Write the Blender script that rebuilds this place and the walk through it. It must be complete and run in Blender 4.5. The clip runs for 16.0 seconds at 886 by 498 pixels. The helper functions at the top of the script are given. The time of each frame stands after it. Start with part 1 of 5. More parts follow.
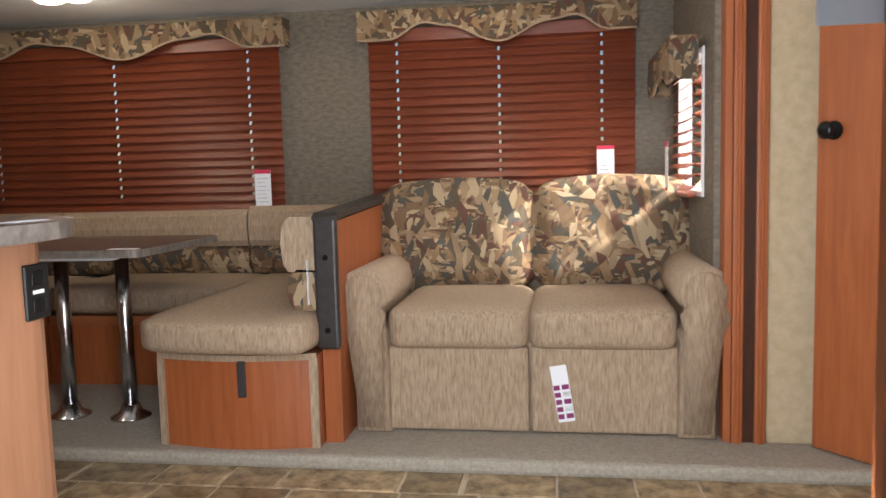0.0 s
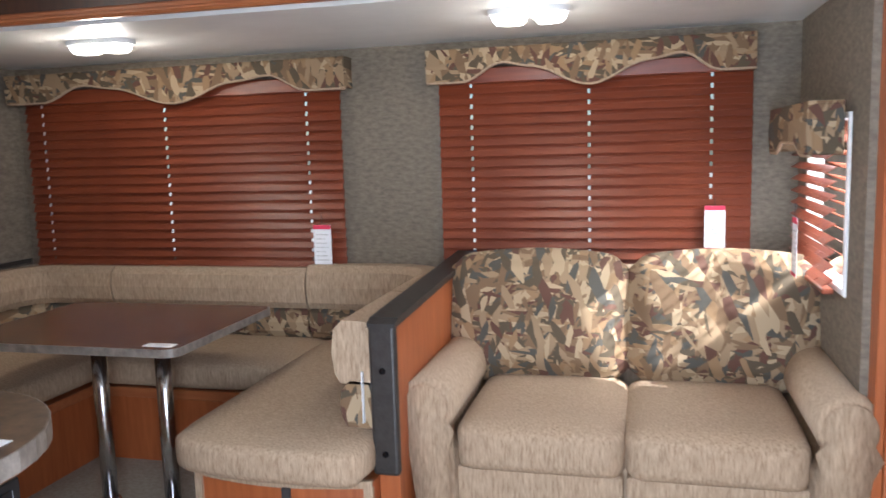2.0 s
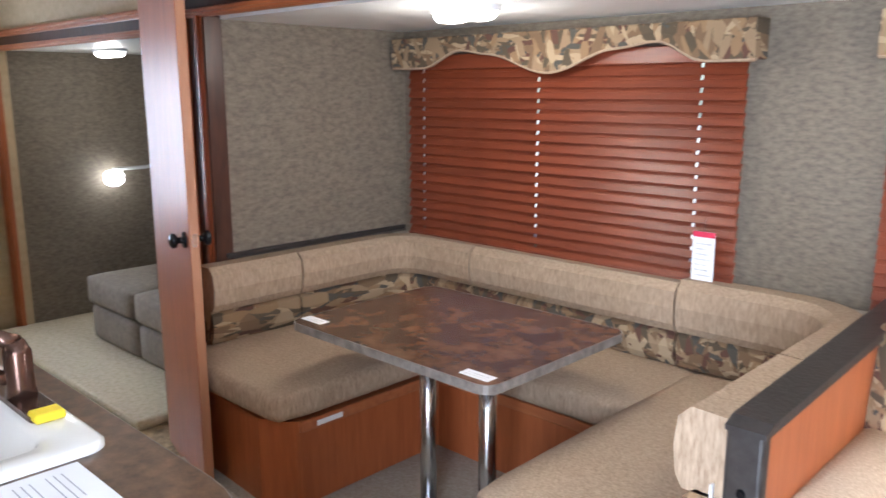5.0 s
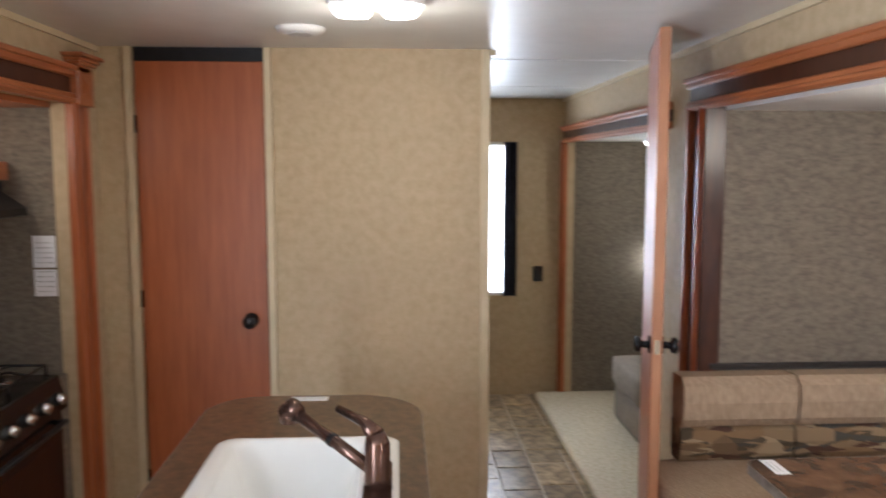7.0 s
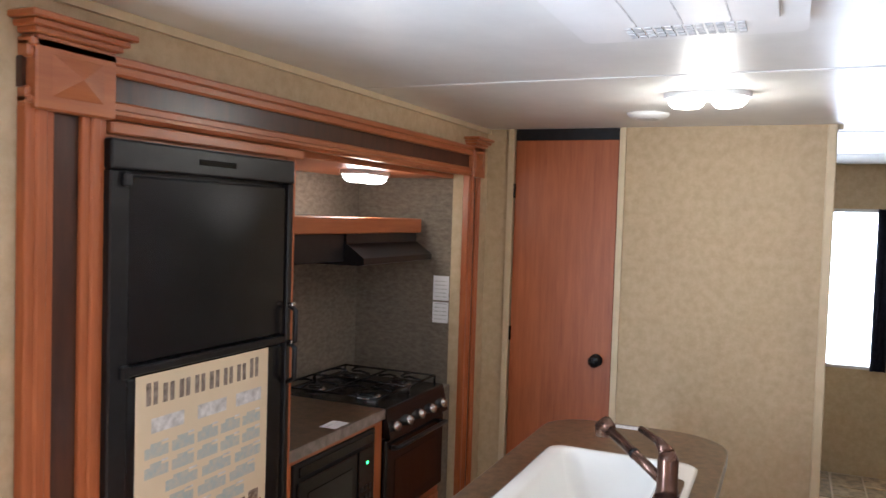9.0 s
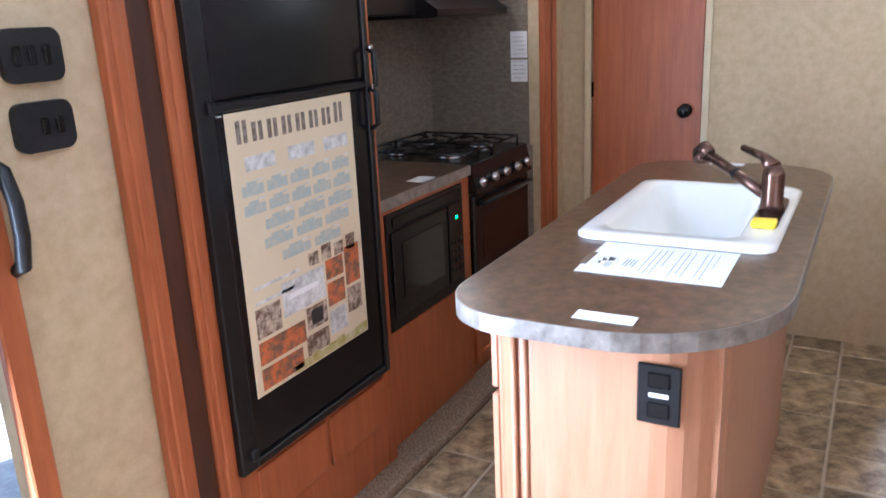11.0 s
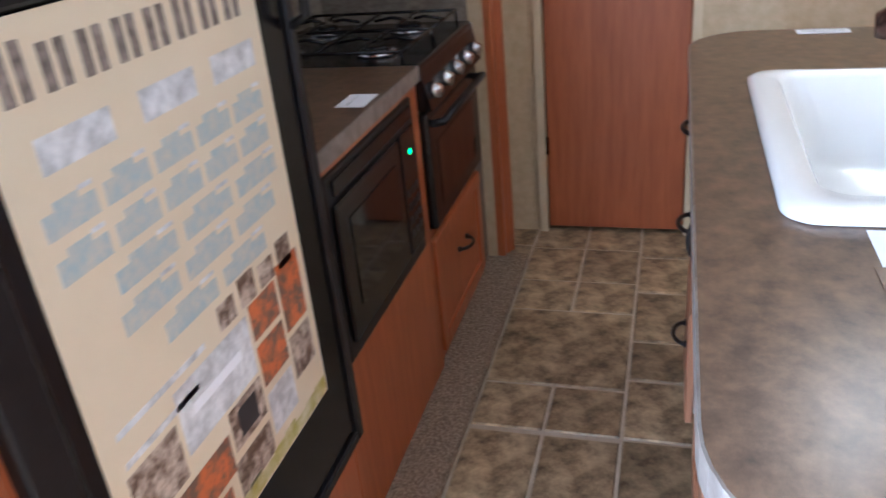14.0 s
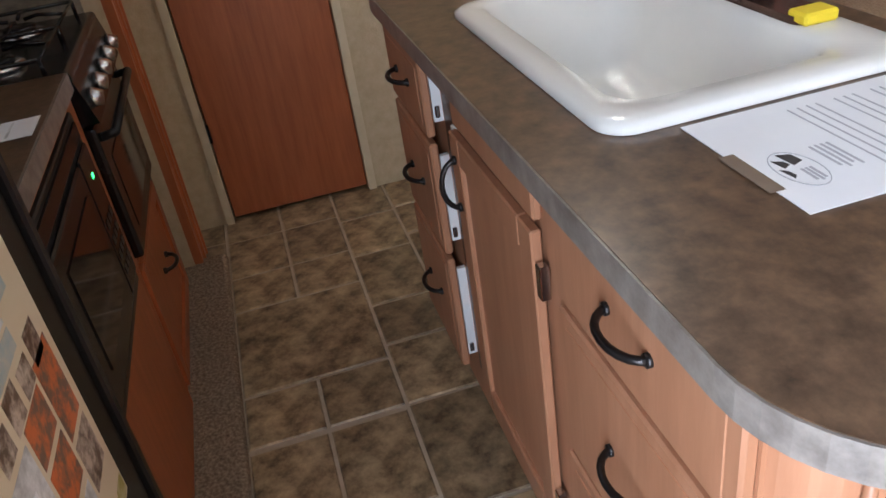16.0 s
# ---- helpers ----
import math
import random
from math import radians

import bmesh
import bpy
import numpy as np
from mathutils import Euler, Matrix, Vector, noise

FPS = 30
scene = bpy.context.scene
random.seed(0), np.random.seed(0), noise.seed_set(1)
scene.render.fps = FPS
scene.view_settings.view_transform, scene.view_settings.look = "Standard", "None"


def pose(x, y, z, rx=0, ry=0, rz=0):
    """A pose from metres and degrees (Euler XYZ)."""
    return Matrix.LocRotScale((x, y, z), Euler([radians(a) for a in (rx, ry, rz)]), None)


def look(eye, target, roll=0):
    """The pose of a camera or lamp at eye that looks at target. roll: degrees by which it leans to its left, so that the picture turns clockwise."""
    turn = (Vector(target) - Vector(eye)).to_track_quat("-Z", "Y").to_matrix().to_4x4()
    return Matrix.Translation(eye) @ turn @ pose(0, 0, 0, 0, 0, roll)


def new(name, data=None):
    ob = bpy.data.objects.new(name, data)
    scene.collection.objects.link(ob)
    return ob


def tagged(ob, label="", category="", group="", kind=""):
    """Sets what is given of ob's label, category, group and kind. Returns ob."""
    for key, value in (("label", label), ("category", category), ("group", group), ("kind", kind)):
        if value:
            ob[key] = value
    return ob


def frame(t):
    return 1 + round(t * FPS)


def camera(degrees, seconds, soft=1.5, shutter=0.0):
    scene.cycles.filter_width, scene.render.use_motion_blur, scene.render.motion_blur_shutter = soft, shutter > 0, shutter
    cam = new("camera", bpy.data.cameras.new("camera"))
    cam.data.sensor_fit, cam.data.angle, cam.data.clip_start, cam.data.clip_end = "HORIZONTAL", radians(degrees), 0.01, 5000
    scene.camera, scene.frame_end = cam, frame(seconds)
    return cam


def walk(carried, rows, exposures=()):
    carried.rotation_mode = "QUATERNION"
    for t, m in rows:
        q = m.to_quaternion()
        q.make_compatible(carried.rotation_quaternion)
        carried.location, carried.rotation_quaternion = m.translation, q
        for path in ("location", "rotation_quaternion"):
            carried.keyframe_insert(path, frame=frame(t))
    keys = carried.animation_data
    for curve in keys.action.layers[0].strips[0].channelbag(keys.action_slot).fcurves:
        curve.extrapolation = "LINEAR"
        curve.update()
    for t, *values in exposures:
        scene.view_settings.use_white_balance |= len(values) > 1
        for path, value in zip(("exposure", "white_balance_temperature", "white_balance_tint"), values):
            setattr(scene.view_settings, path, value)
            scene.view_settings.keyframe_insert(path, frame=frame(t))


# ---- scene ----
cam = camera(58.5, 16.0, shutter=0.4)
PATH = [
    (0, (0.666, 0.092, 1.017), (0.366, 2.06, 0.825), -1.5),
    (0.5, (0.674, 0.253, 1.083), (0.286, 2.202, 0.862), -1.2),
    (1, (0.669, 0.384, 1.174), (0.215, 2.315, 0.92), -2.0),
    (1.5, (0.627, 0.516, 1.281), (0.196, 2.45, 1.007), -2.3),
    (2, (0.6, 0.583, 1.39), (0.104, 2.504, 1.135), -1.7),
    (2.5, (0.573, 0.675, 1.424), (-0.091, 2.535, 1.109), -2.5),
    (3, (0.541, 0.748, 1.474), (-0.285, 2.539, 1.146), -1.7),
    (5.5, (0.442, 1.362, 1.572), (-1.13, 2.531, 1.172), -1.1),
    (6, (0.481, 1.486, 1.58), (-1.302, 2.315, 1.216), -1.5),
    (6.5, (0.414, 1.63, 1.586), (-1.495, 2.151, 1.3), 1.0),
    (7, (0.417, 1.768, 1.635), (-1.568, 1.881, 1.426), -0.0),
    (7.5, (0.51, 1.937, 1.645), (-1.456, 1.615, 1.472), -0.4),
    (8, (0.586, 1.943, 1.663), (-1.331, 1.389, 1.537), 0.1),
    (8.5, (0.747, 1.969, 1.668), (-1.119, 1.256, 1.561), 1.3),
    (9, (0.887, 1.987, 1.665), (-0.942, 1.182, 1.582), 1.8),
    (9.5, (0.922, 2.018, 1.664), (-0.871, 1.141, 1.537), 1.9),
    (10, (0.912, 2.008, 1.597), (-0.845, 1.101, 1.297), 0.6),
    (12.5, (0.606, 1.578, 1.414), (-0.988, 0.639, 0.654), -3.6),
    (13, (0.427, 1.391, 1.442), (-1.175, 0.513, 0.628), -0.7),
    (13.5, (0.228, 1.262, 1.405), (-1.417, 0.521, 0.54), -1.8),
    (14, (0.031, 1.185, 1.363), (-1.678, 0.641, 0.478), -5.7),
    (14.5, (-0.071, 1.123, 1.35), (-1.812, 0.936, 0.383), -7.6),
    (15, (-0.117, 1.026, 1.35), (-1.843, 1.176, 0.351), -8.7),
    (15.5, (-0.116, 0.972, 1.35), (-1.811, 1.262, 0.33), -9.2),
    (16, (-0.107, 0.947, 1.345), (-1.777, 1.281, 0.296), -9.1),
]
EXPOSURE = [(0.0, 0.94, 6200, 10), (1.0, 1.29, 5700, 10), (2.0, 1.29, 5550, 10), (3.0, 1.49, 5350, 10), (5.5, 2.14, 5350, 10), (6.5, 2.09, 5550, 10), (7.2, 1.84, 5600, 10), (8.0, 1.89, 5550, 10), (10.0, 2.19, 5150, 10), (12.5, 2.44, 4500, 10), (13.5, 2.34, 4700, 10), (14.5, 2.24, 5000, 10), (15.2, 1.79, 5400, 10), (16.0, 1.54, 5500, 10)]
walk(cam, [(t, look(eye, target, roll)) for t, eye, target, roll in PATH], EXPOSURE)

# ---- world, sun, large lights ----
world = bpy.data.worlds.new("world")
scene.world = world
world.use_nodes = True
wn = world.node_tree.nodes
sky = wn.new("ShaderNodeTexSky")
sky.sky_type, sky.sun_disc = "NISHITA", False
SUN_WAY = Vector((-0.62, 0.19, -0.47)).normalized()
sky.sun_elevation = math.asin(-SUN_WAY.z)
sky.sun_rotation = math.atan2(-SUN_WAY.x, -SUN_WAY.y)
world.node_tree.links.new(sky.outputs["Color"], wn["Background"].inputs["Color"])
wn["Background"].inputs["Strength"].default_value = 0.068


def lamp(name, kind, energy, m, color=(1, 1, 1), **values):
    data = bpy.data.lights.new(name, kind)
    data.energy, data.color = energy, color
    ob = new(name, data)
    ob.matrix_world = m
    if kind == "AREA":
        data.shape, data.size, data.size_y = "RECTANGLE", values["size"][0], values["size"][1]
    if kind == "SUN":
        data.angle = radians(0.5)
    if kind == "POINT":
        data.shadow_soft_size = values["radius"]
    return ob


lamp("sun", "SUN", 5.0, look((6, 3, 6), Vector((6, 3, 6)) + SUN_WAY), (1, 0.94, 0.85))
# sky light through the entry doorway and the bunk-room window
lamp("doorway_skylight", "AREA", 27.0, look((0.49, 0.616, 1.0), (0.49, 2.0, 0.9)), (0.93, 0.96, 1), size=(0.72, 1.7))
lamp("end_window_skylight", "AREA", 3.2, look((-5.14, 2.25, 1.25), (-4.0, 2.25, 1.15)), (0.95, 0.97, 1), size=(0.5, 1.0))
lamp("side_window_skylight", "AREA", 4.1, look((1.24, 3.45, 1.15), (0.0, 3.4, 1.0)), (1, 0.98, 0.95), size=(0.5, 0.45))


# ---- materials ----
def material(name, color, rough=0.6, color2=None, scale=8.0, stretch=(1, 1, 1), detail=6.0, bump=0.0, bump_scale=0.0, metal=0.0, spread=(0.35, 0.65), vary=0.0, coat=0.0, gloss=0.5):
    """A surface of two colours mixed by noise, with fine relief."""
    m = bpy.data.materials.new(name)
    m.use_nodes = True
    n, l = m.node_tree.nodes, m.node_tree.links
    b = n["Principled BSDF"]
    b.inputs["Base Color"].default_value = (*color, 1)
    b.inputs["Roughness"].default_value, b.inputs["Metallic"].default_value = rough, metal
    b.inputs["Coat Weight"].default_value = coat
    b.inputs["Specular IOR Level"].default_value = gloss
    tc = n.new("ShaderNodeTexCoord")
    mp = n.new("ShaderNodeMapping")
    mp.inputs["Scale"].default_value = stretch
    l.new(tc.outputs["Object"], mp.inputs["Vector"])
    no = n.new("ShaderNodeTexNoise")
    no.inputs["Scale"].default_value, no.inputs["Detail"].default_value, no.inputs["Roughness"].default_value = scale, detail, 0.65
    l.new(mp.outputs["Vector"], no.inputs["Vector"])
    out = b.inputs["Base Color"]
    if color2:
        ramp = n.new("ShaderNodeValToRGB")
        ramp.color_ramp.elements[0].position, ramp.color_ramp.elements[1].position = spread
        ramp.color_ramp.elements[0].color, ramp.color_ramp.elements[1].color = (*color, 1), (*color2, 1)
        l.new(no.outputs["Fac"], ramp.inputs["Fac"])
        src = ramp.outputs["Color"]
        if vary:
            oi = n.new("ShaderNodeObjectInfo")
            mr = n.new("ShaderNodeMapRange")
            mr.inputs["To Min"].default_value, mr.inputs["To Max"].default_value = 1 - vary, 1 + vary
            l.new(oi.outputs["Random"], mr.inputs["Value"])
            hs = n.new("ShaderNodeHueSaturation")
            l.new(mr.outputs["Result"], hs.inputs["Value"])
            l.new(src, hs.inputs["Color"])
            src = hs.outputs["Color"]
        l.new(src, out)
    if bump:
        n2 = n.new("ShaderNodeTexNoise")
        n2.inputs["Scale"].default_value, n2.inputs["Detail"].default_value = bump_scale or scale * 6, 4
        l.new(mp.outputs["Vector"], n2.inputs["Vector"])
        bu = n.new("ShaderNodeBump")
        bu.inputs["Strength"].default_value, bu.inputs["Distance"].default_value = bump, 0.004
        l.new(n2.outputs["Fac"], bu.inputs["Height"])
        l.new(bu.outputs["Normal"], b.inputs["Normal"])
    return m


def patchwork(name):
    """Woven cloth with angular leaf shards in tan, brown, olive and slate."""
    m = bpy.data.materials.new(name)
    m.use_nodes = True
    n, l = m.node_tree.nodes, m.node_tree.links
    b = n["Principled BSDF"]
    b.inputs["Roughness"].default_value = 0.9
    tc = n.new("ShaderNodeTexCoord")
    last = None
    for turn, size, stretch in ((0.5, 30, (0.8, 4, 2.6)), (-0.75, 40, (1, 4, 4.2)), (1.15, 44, (0.9, 4, 3.6)), (-1.45, 50, (0.8, 4, 3.4)), (0.25, 44, (1, 4, 3.0)), (-0.4, 26, (0.8, 4, 2.2))):
        mp = n.new("ShaderNodeMapping")
        mp.vector_type = "TEXTURE"
        mp.inputs["Rotation"].default_value, mp.inputs["Scale"].default_value = (0, turn, 0), stretch
        l.new(tc.outputs["Object"], mp.inputs["Vector"])
        v = n.new("ShaderNodeTexVoronoi")
        v.inputs["Scale"].default_value = size
        l.new(mp.outputs["Vector"], v.inputs["Vector"])
        sp = n.new("ShaderNodeSeparateColor")
        l.new(v.outputs["Color"], sp.inputs["Color"])
        ramp = n.new("ShaderNodeValToRGB")
        ramp.color_ramp.interpolation = "CONSTANT"
        stops = [(0, (0.27, 0.185, 0.105)), (0.22, (0.17, 0.105, 0.055)), (0.40, (0.085, 0.062, 0.036)), (0.56, (0.38, 0.28, 0.17)), (0.70, (0.072, 0.066, 0.054)), (0.80, (0.10, 0.045, 0.028)), (0.9, (0.25, 0.155, 0.078))]
        e = ramp.color_ramp.elements
        e[0].position, e[0].color = 0, (*stops[0][1], 1)
        e[1].position, e[1].color = stops[1][0], (*stops[1][1], 1)
        for p, c in stops[2:]:
            e.new(p).color = (*c, 1)
        l.new(sp.outputs["Red"], ramp.inputs["Fac"])
        if last is None:
            last = ramp.outputs["Color"]
        else:
            gt = n.new("ShaderNodeMath")
            gt.operation = "GREATER_THAN"
            gt.inputs[1].default_value = 0.68
            l.new(sp.outputs["Green"], gt.inputs[0])
            mx = n.new("ShaderNodeMix")
            mx.data_type = "RGBA"
            l.new(gt.outputs[0], mx.inputs["Factor"])
            l.new(last, mx.inputs[6])
            l.new(ramp.outputs["Color"], mx.inputs[7])
            last = mx.outputs[2]
    l.new(last, b.inputs["Base Color"])
    no = n.new("ShaderNodeTexNoise")
    no.inputs["Scale"].default_value = 320
    l.new(tc.outputs["Object"], no.inputs["Vector"])
    bu = n.new("ShaderNodeBump")
    bu.inputs["Strength"].default_value, bu.inputs["Distance"].default_value = 0.35, 0.003
    l.new(no.outputs["Fac"], bu.inputs["Height"])
    l.new(bu.outputs["Normal"], b.inputs["Normal"])
    return m


def glowing(name, color, strength):
    m = bpy.data.materials.new(name)
    m.use_nodes = True
    b = m.node_tree.nodes["Principled BSDF"]
    b.inputs["Base Color"].default_value = (*color, 1)
    b.inputs["Emission Color"].default_value, b.inputs["Emission Strength"].default_value = (*color, 1), strength
    return m


def clear(name):
    m = bpy.data.materials.new(name)
    m.use_nodes = True
    b = m.node_tree.nodes["Principled BSDF"]
    b.inputs["Roughness"].default_value, b.inputs["Transmission Weight"].default_value = 0.02, 1.0
    b.inputs["IOR"].default_value = 1.2
    return m


PAPER_TAN = material("tan_wallpaper", (0.44, 0.34, 0.205), 0.75, (0.52, 0.41, 0.26), 26, (1, 1, 1), bump=0.25, bump_scale=140)
PAPER_GREY = material("grey_brown_wallpaper", (0.125, 0.10, 0.072), 0.7, (0.215, 0.178, 0.132), 30, (1, 1, 2.2), bump=0.3, bump_scale=120)
CEILING = material("ceiling_board", (0.68, 0.68, 0.66), 0.4, (0.74, 0.74, 0.72), 5, bump=0.06, bump_scale=9)
CHERRY = material("cherry_wood", (0.28, 0.074, 0.021), 0.40, (0.40, 0.118, 0.036), 5, (9, 9, 0.7), bump=0.05, bump_scale=30, spread=(0.3, 0.7))
CHERRY_X = material("cherry_wood_level_grain", (0.30, 0.09, 0.032), 0.35, (0.40, 0.14, 0.05), 5, (0.7, 9, 9), bump=0.05, bump_scale=30, spread=(0.3, 0.7))
MAPLE = material("honey_cabinet_wood", (0.36, 0.165, 0.085), 0.38, (0.45, 0.22, 0.12), 5, (7, 7, 0.8), bump=0.05, bump_scale=30, spread=(0.3, 0.7))
DARKWOOD = material("dark_walnut_inlay", (0.035, 0.014, 0.009), 0.3, (0.07, 0.026, 0.014), 6, (4, 4, 0.7), bump=0.04)
BLIND = material("mahogany_slat", (0.135, 0.027, 0.010), 0.4, (0.20, 0.046, 0.017), 4, (1, 8, 8), bump=0.04, vary=0.1)
FABRIC = material("oatmeal_chenille", (0.275, 0.19, 0.12), 0.92, (0.46, 0.34, 0.23), 60, (2.2, 2.2, 0.35), bump=0.5, bump_scale=120)
PATTERN = patchwork("leaf_shard_cloth")
CARPET = material("grey_beige_carpet", (0.30, 0.26, 0.20), 0.97, (0.42, 0.375, 0.31), 90, bump=0.9, bump_scale=260)
CARPET_BROWN = material("brown_flecked_carpet", (0.13, 0.085, 0.05), 0.97, (0.36, 0.27, 0.18), 120, bump=0.9, bump_scale=260)
SHAG = material("cream_shag", (0.50, 0.42, 0.28), 0.97, (0.66, 0.58, 0.43), 40, bump=1.0, bump_scale=160)
TILE = material("stone_look_vinyl", (0.085, 0.052, 0.024), 0.33, (0.47, 0.345, 0.195), 13, detail=15, bump=0.35, bump_scale=45, vary=0.28, spread=(0.37, 0.66))
GROUT = material("vinyl_grout", (0.42, 0.34, 0.24), 0.55, (0.52, 0.43, 0.32), 20)
LAMINATE = material("brown_stone_laminate", (0.040, 0.022, 0.012), 0.3, (0.19, 0.11, 0.060), 30, detail=15, bump=0.04, bump_scale=60, spread=(0.3, 0.74))
LAM_EDGE = material("grey_laminate_edge", (0.12, 0.10, 0.085), 0.28, (0.25, 0.22, 0.19), 24, detail=8)
TABLETOP = material("walnut_laminate", (0.055, 0.026, 0.014), 0.26, (0.19, 0.098, 0.052), 8, detail=8, bump=0.03)
BLACK = material("black_enamel", (0.005, 0.005, 0.006), 0.2, (0.009, 0.009, 0.010), 12, gloss=0.3)
BLACK_SATIN = material("satin_black_plastic", (0.007, 0.007, 0.008), 0.35, (0.012, 0.012, 0.013), 30, bump=0.05, bump_scale=200, gloss=0.3)
BLACK_GLASS = material("black_glass", (0.004, 0.004, 0.005), 0.06, (0.006, 0.006, 0.007), 9)
VINYL = material("black_padded_vinyl", (0.022, 0.018, 0.016), 0.42, (0.035, 0.03, 0.027), 30, bump=0.3, bump_scale=90)
STEEL = material("brushed_steel", (0.55, 0.55, 0.56), 0.2, (0.62, 0.62, 0.63), 20, metal=1.0)
BRONZE = material("oil_rubbed_bronze", (0.10, 0.055, 0.04), 0.25, (0.16, 0.09, 0.065), 20, metal=0.8)
PORCELAIN = material("white_sink_acrylic", (0.80, 0.79, 0.75), 0.12, (0.83, 0.82, 0.78), 6)
WHITE = material("white_plastic", (0.75, 0.75, 0.74), 0.4, (0.79, 0.79, 0.78), 8)
PAPER = material("printed_paper", (0.80, 0.80, 0.82), 0.7, (0.84, 0.84, 0.86), 6)
POSTER = material("cream_poster", (0.66, 0.56, 0.39), 0.45, (0.70, 0.60, 0.43), 4)
INK = material("dark_ink", (0.035, 0.03, 0.03), 0.6)
INK_TITLE = material("grey_brown_ink", (0.10, 0.075, 0.06), 0.6, (0.30, 0.25, 0.21), 60)
INK_RED = material("red_ink", (0.62, 0.03, 0.08), 0.6)
INK_BLUE = material("pale_blue_ink", (0.36, 0.44, 0.46), 0.6, (0.52, 0.50, 0.42), 60)
INK_GREY = material("grey_ink", (0.42, 0.42, 0.42), 0.6, (0.75, 0.75, 0.75), 40)
INK_ORANGE = material("orange_photo_ink", (0.56, 0.15, 0.04), 0.5, (0.16, 0.10, 0.07), 45, spread=(0.42, 0.6))
INK_BROWN = material("brown_photo_ink", (0.10, 0.055, 0.03), 0.5, (0.55, 0.45, 0.36), 45, spread=(0.40, 0.62))
INK_OLIVE = material("olive_ink", (0.35, 0.30, 0.05), 0.5, (0.6, 0.55, 0.35), 30)
TAPE = material("clear_tape", (0.20, 0.15, 0.11), 0.15, (0.24, 0.18, 0.13), 20)
YELLOW = material("yellow_tag", (0.85, 0.66, 0.02), 0.5)
TRIM_TAN = material("tan_edge_strip", (0.56, 0.47, 0.30), 0.5, (0.62, 0.52, 0.35), 14)
CURTAIN = material("navy_curtain", (0.012, 0.012, 0.02), 0.95, (0.03, 0.03, 0.045), 40, bump=0.3)
GLASS = clear("window_glass")
LIT = glowing("lamp_diffuser", (1.0, 0.93, 0.80), 3.2)
DAYLIGHT = glowing("bright_outdoors", (0.95, 0.98, 1.0), 1.8)
GREEN = glowing("green_display", (0.1, 1.0, 0.15), 1.4)
GRAVEL = material("pale_gravel", (0.30, 0.28, 0.25), 0.95, (0.45, 0.42, 0.38), 12, bump=0.6, bump_scale=60)
FOAM = material("grey_vinyl_cushion", (0.17, 0.135, 0.10), 0.7, (0.24, 0.195, 0.15), 30, bump=0.2)


# ---- mesh helpers ----
# where the origin of each group of things lies in the trailer
ROOM, KITCHEN, ISLAND = Vector((0, 0, 0)), Vector((0.06, -0.11, 0)), Vector((0.08, -0.10, 0))
BATH, TABLE, CEILING_UNIT = Vector((0.025, -0.06, 0)), Vector((0.09, -0.12, 0)), Vector((0.12, -0.12, 0))
here = ROOM


def finish(name, bm, mat, smooth=False, at=None):
    bmesh.ops.translate(bm, vec=here if at is None else at, verts=bm.verts)
    me = bpy.data.meshes.new(name)
    bmesh.ops.recalc_face_normals(bm, faces=bm.faces)
    bm.to_mesh(me)
    bm.free()
    me.materials.append(mat)
    if smooth:
        me.polygons.foreach_set("use_smooth", [True] * len(me.polygons))
    return new(name, me)


def setting(name, bm, mat, label="", category=""):
    return tagged(finish(name, bm, mat), label, category, kind="structure")


def thing(name, at, label, category, group=""):
    ob = new(name)
    ob.empty_display_size = 0.1
    ob.location = Vector(at) + here
    return tagged(ob, label, category, group)


def part(name, bm, mat, parent, label="", smooth=False):
    ob = finish(name, bm, mat, smooth)
    ob.parent = parent
    if parent.type == "EMPTY":
        ob.matrix_parent_inverse = Matrix.Translation(-parent.location)
    return tagged(ob, label)


def box(x0, y0, z0, x1, y1, z1, bevel=0.0, segments=1, bm=None, turn=None):
    bm = bm or bmesh.new()
    m = Matrix.Translation(((x0 + x1) / 2, (y0 + y1) / 2, (z0 + z1) / 2)) @ Matrix.Diagonal((abs(x1 - x0), abs(y1 - y0), abs(z1 - z0), 1))
    vs = bmesh.ops.create_cube(bm, size=1, matrix=m)["verts"]
    if bevel:
        es = list({e for v in vs for e in v.link_edges})
        out = bmesh.ops.bevel(bm, geom=es, offset=bevel, segments=segments, affect="EDGES", profile=0.5)
        vs = list({v for f in out["faces"] for v in f.verts})
    if turn:
        bmesh.ops.transform(bm, matrix=turn, verts=vs)
    return bm


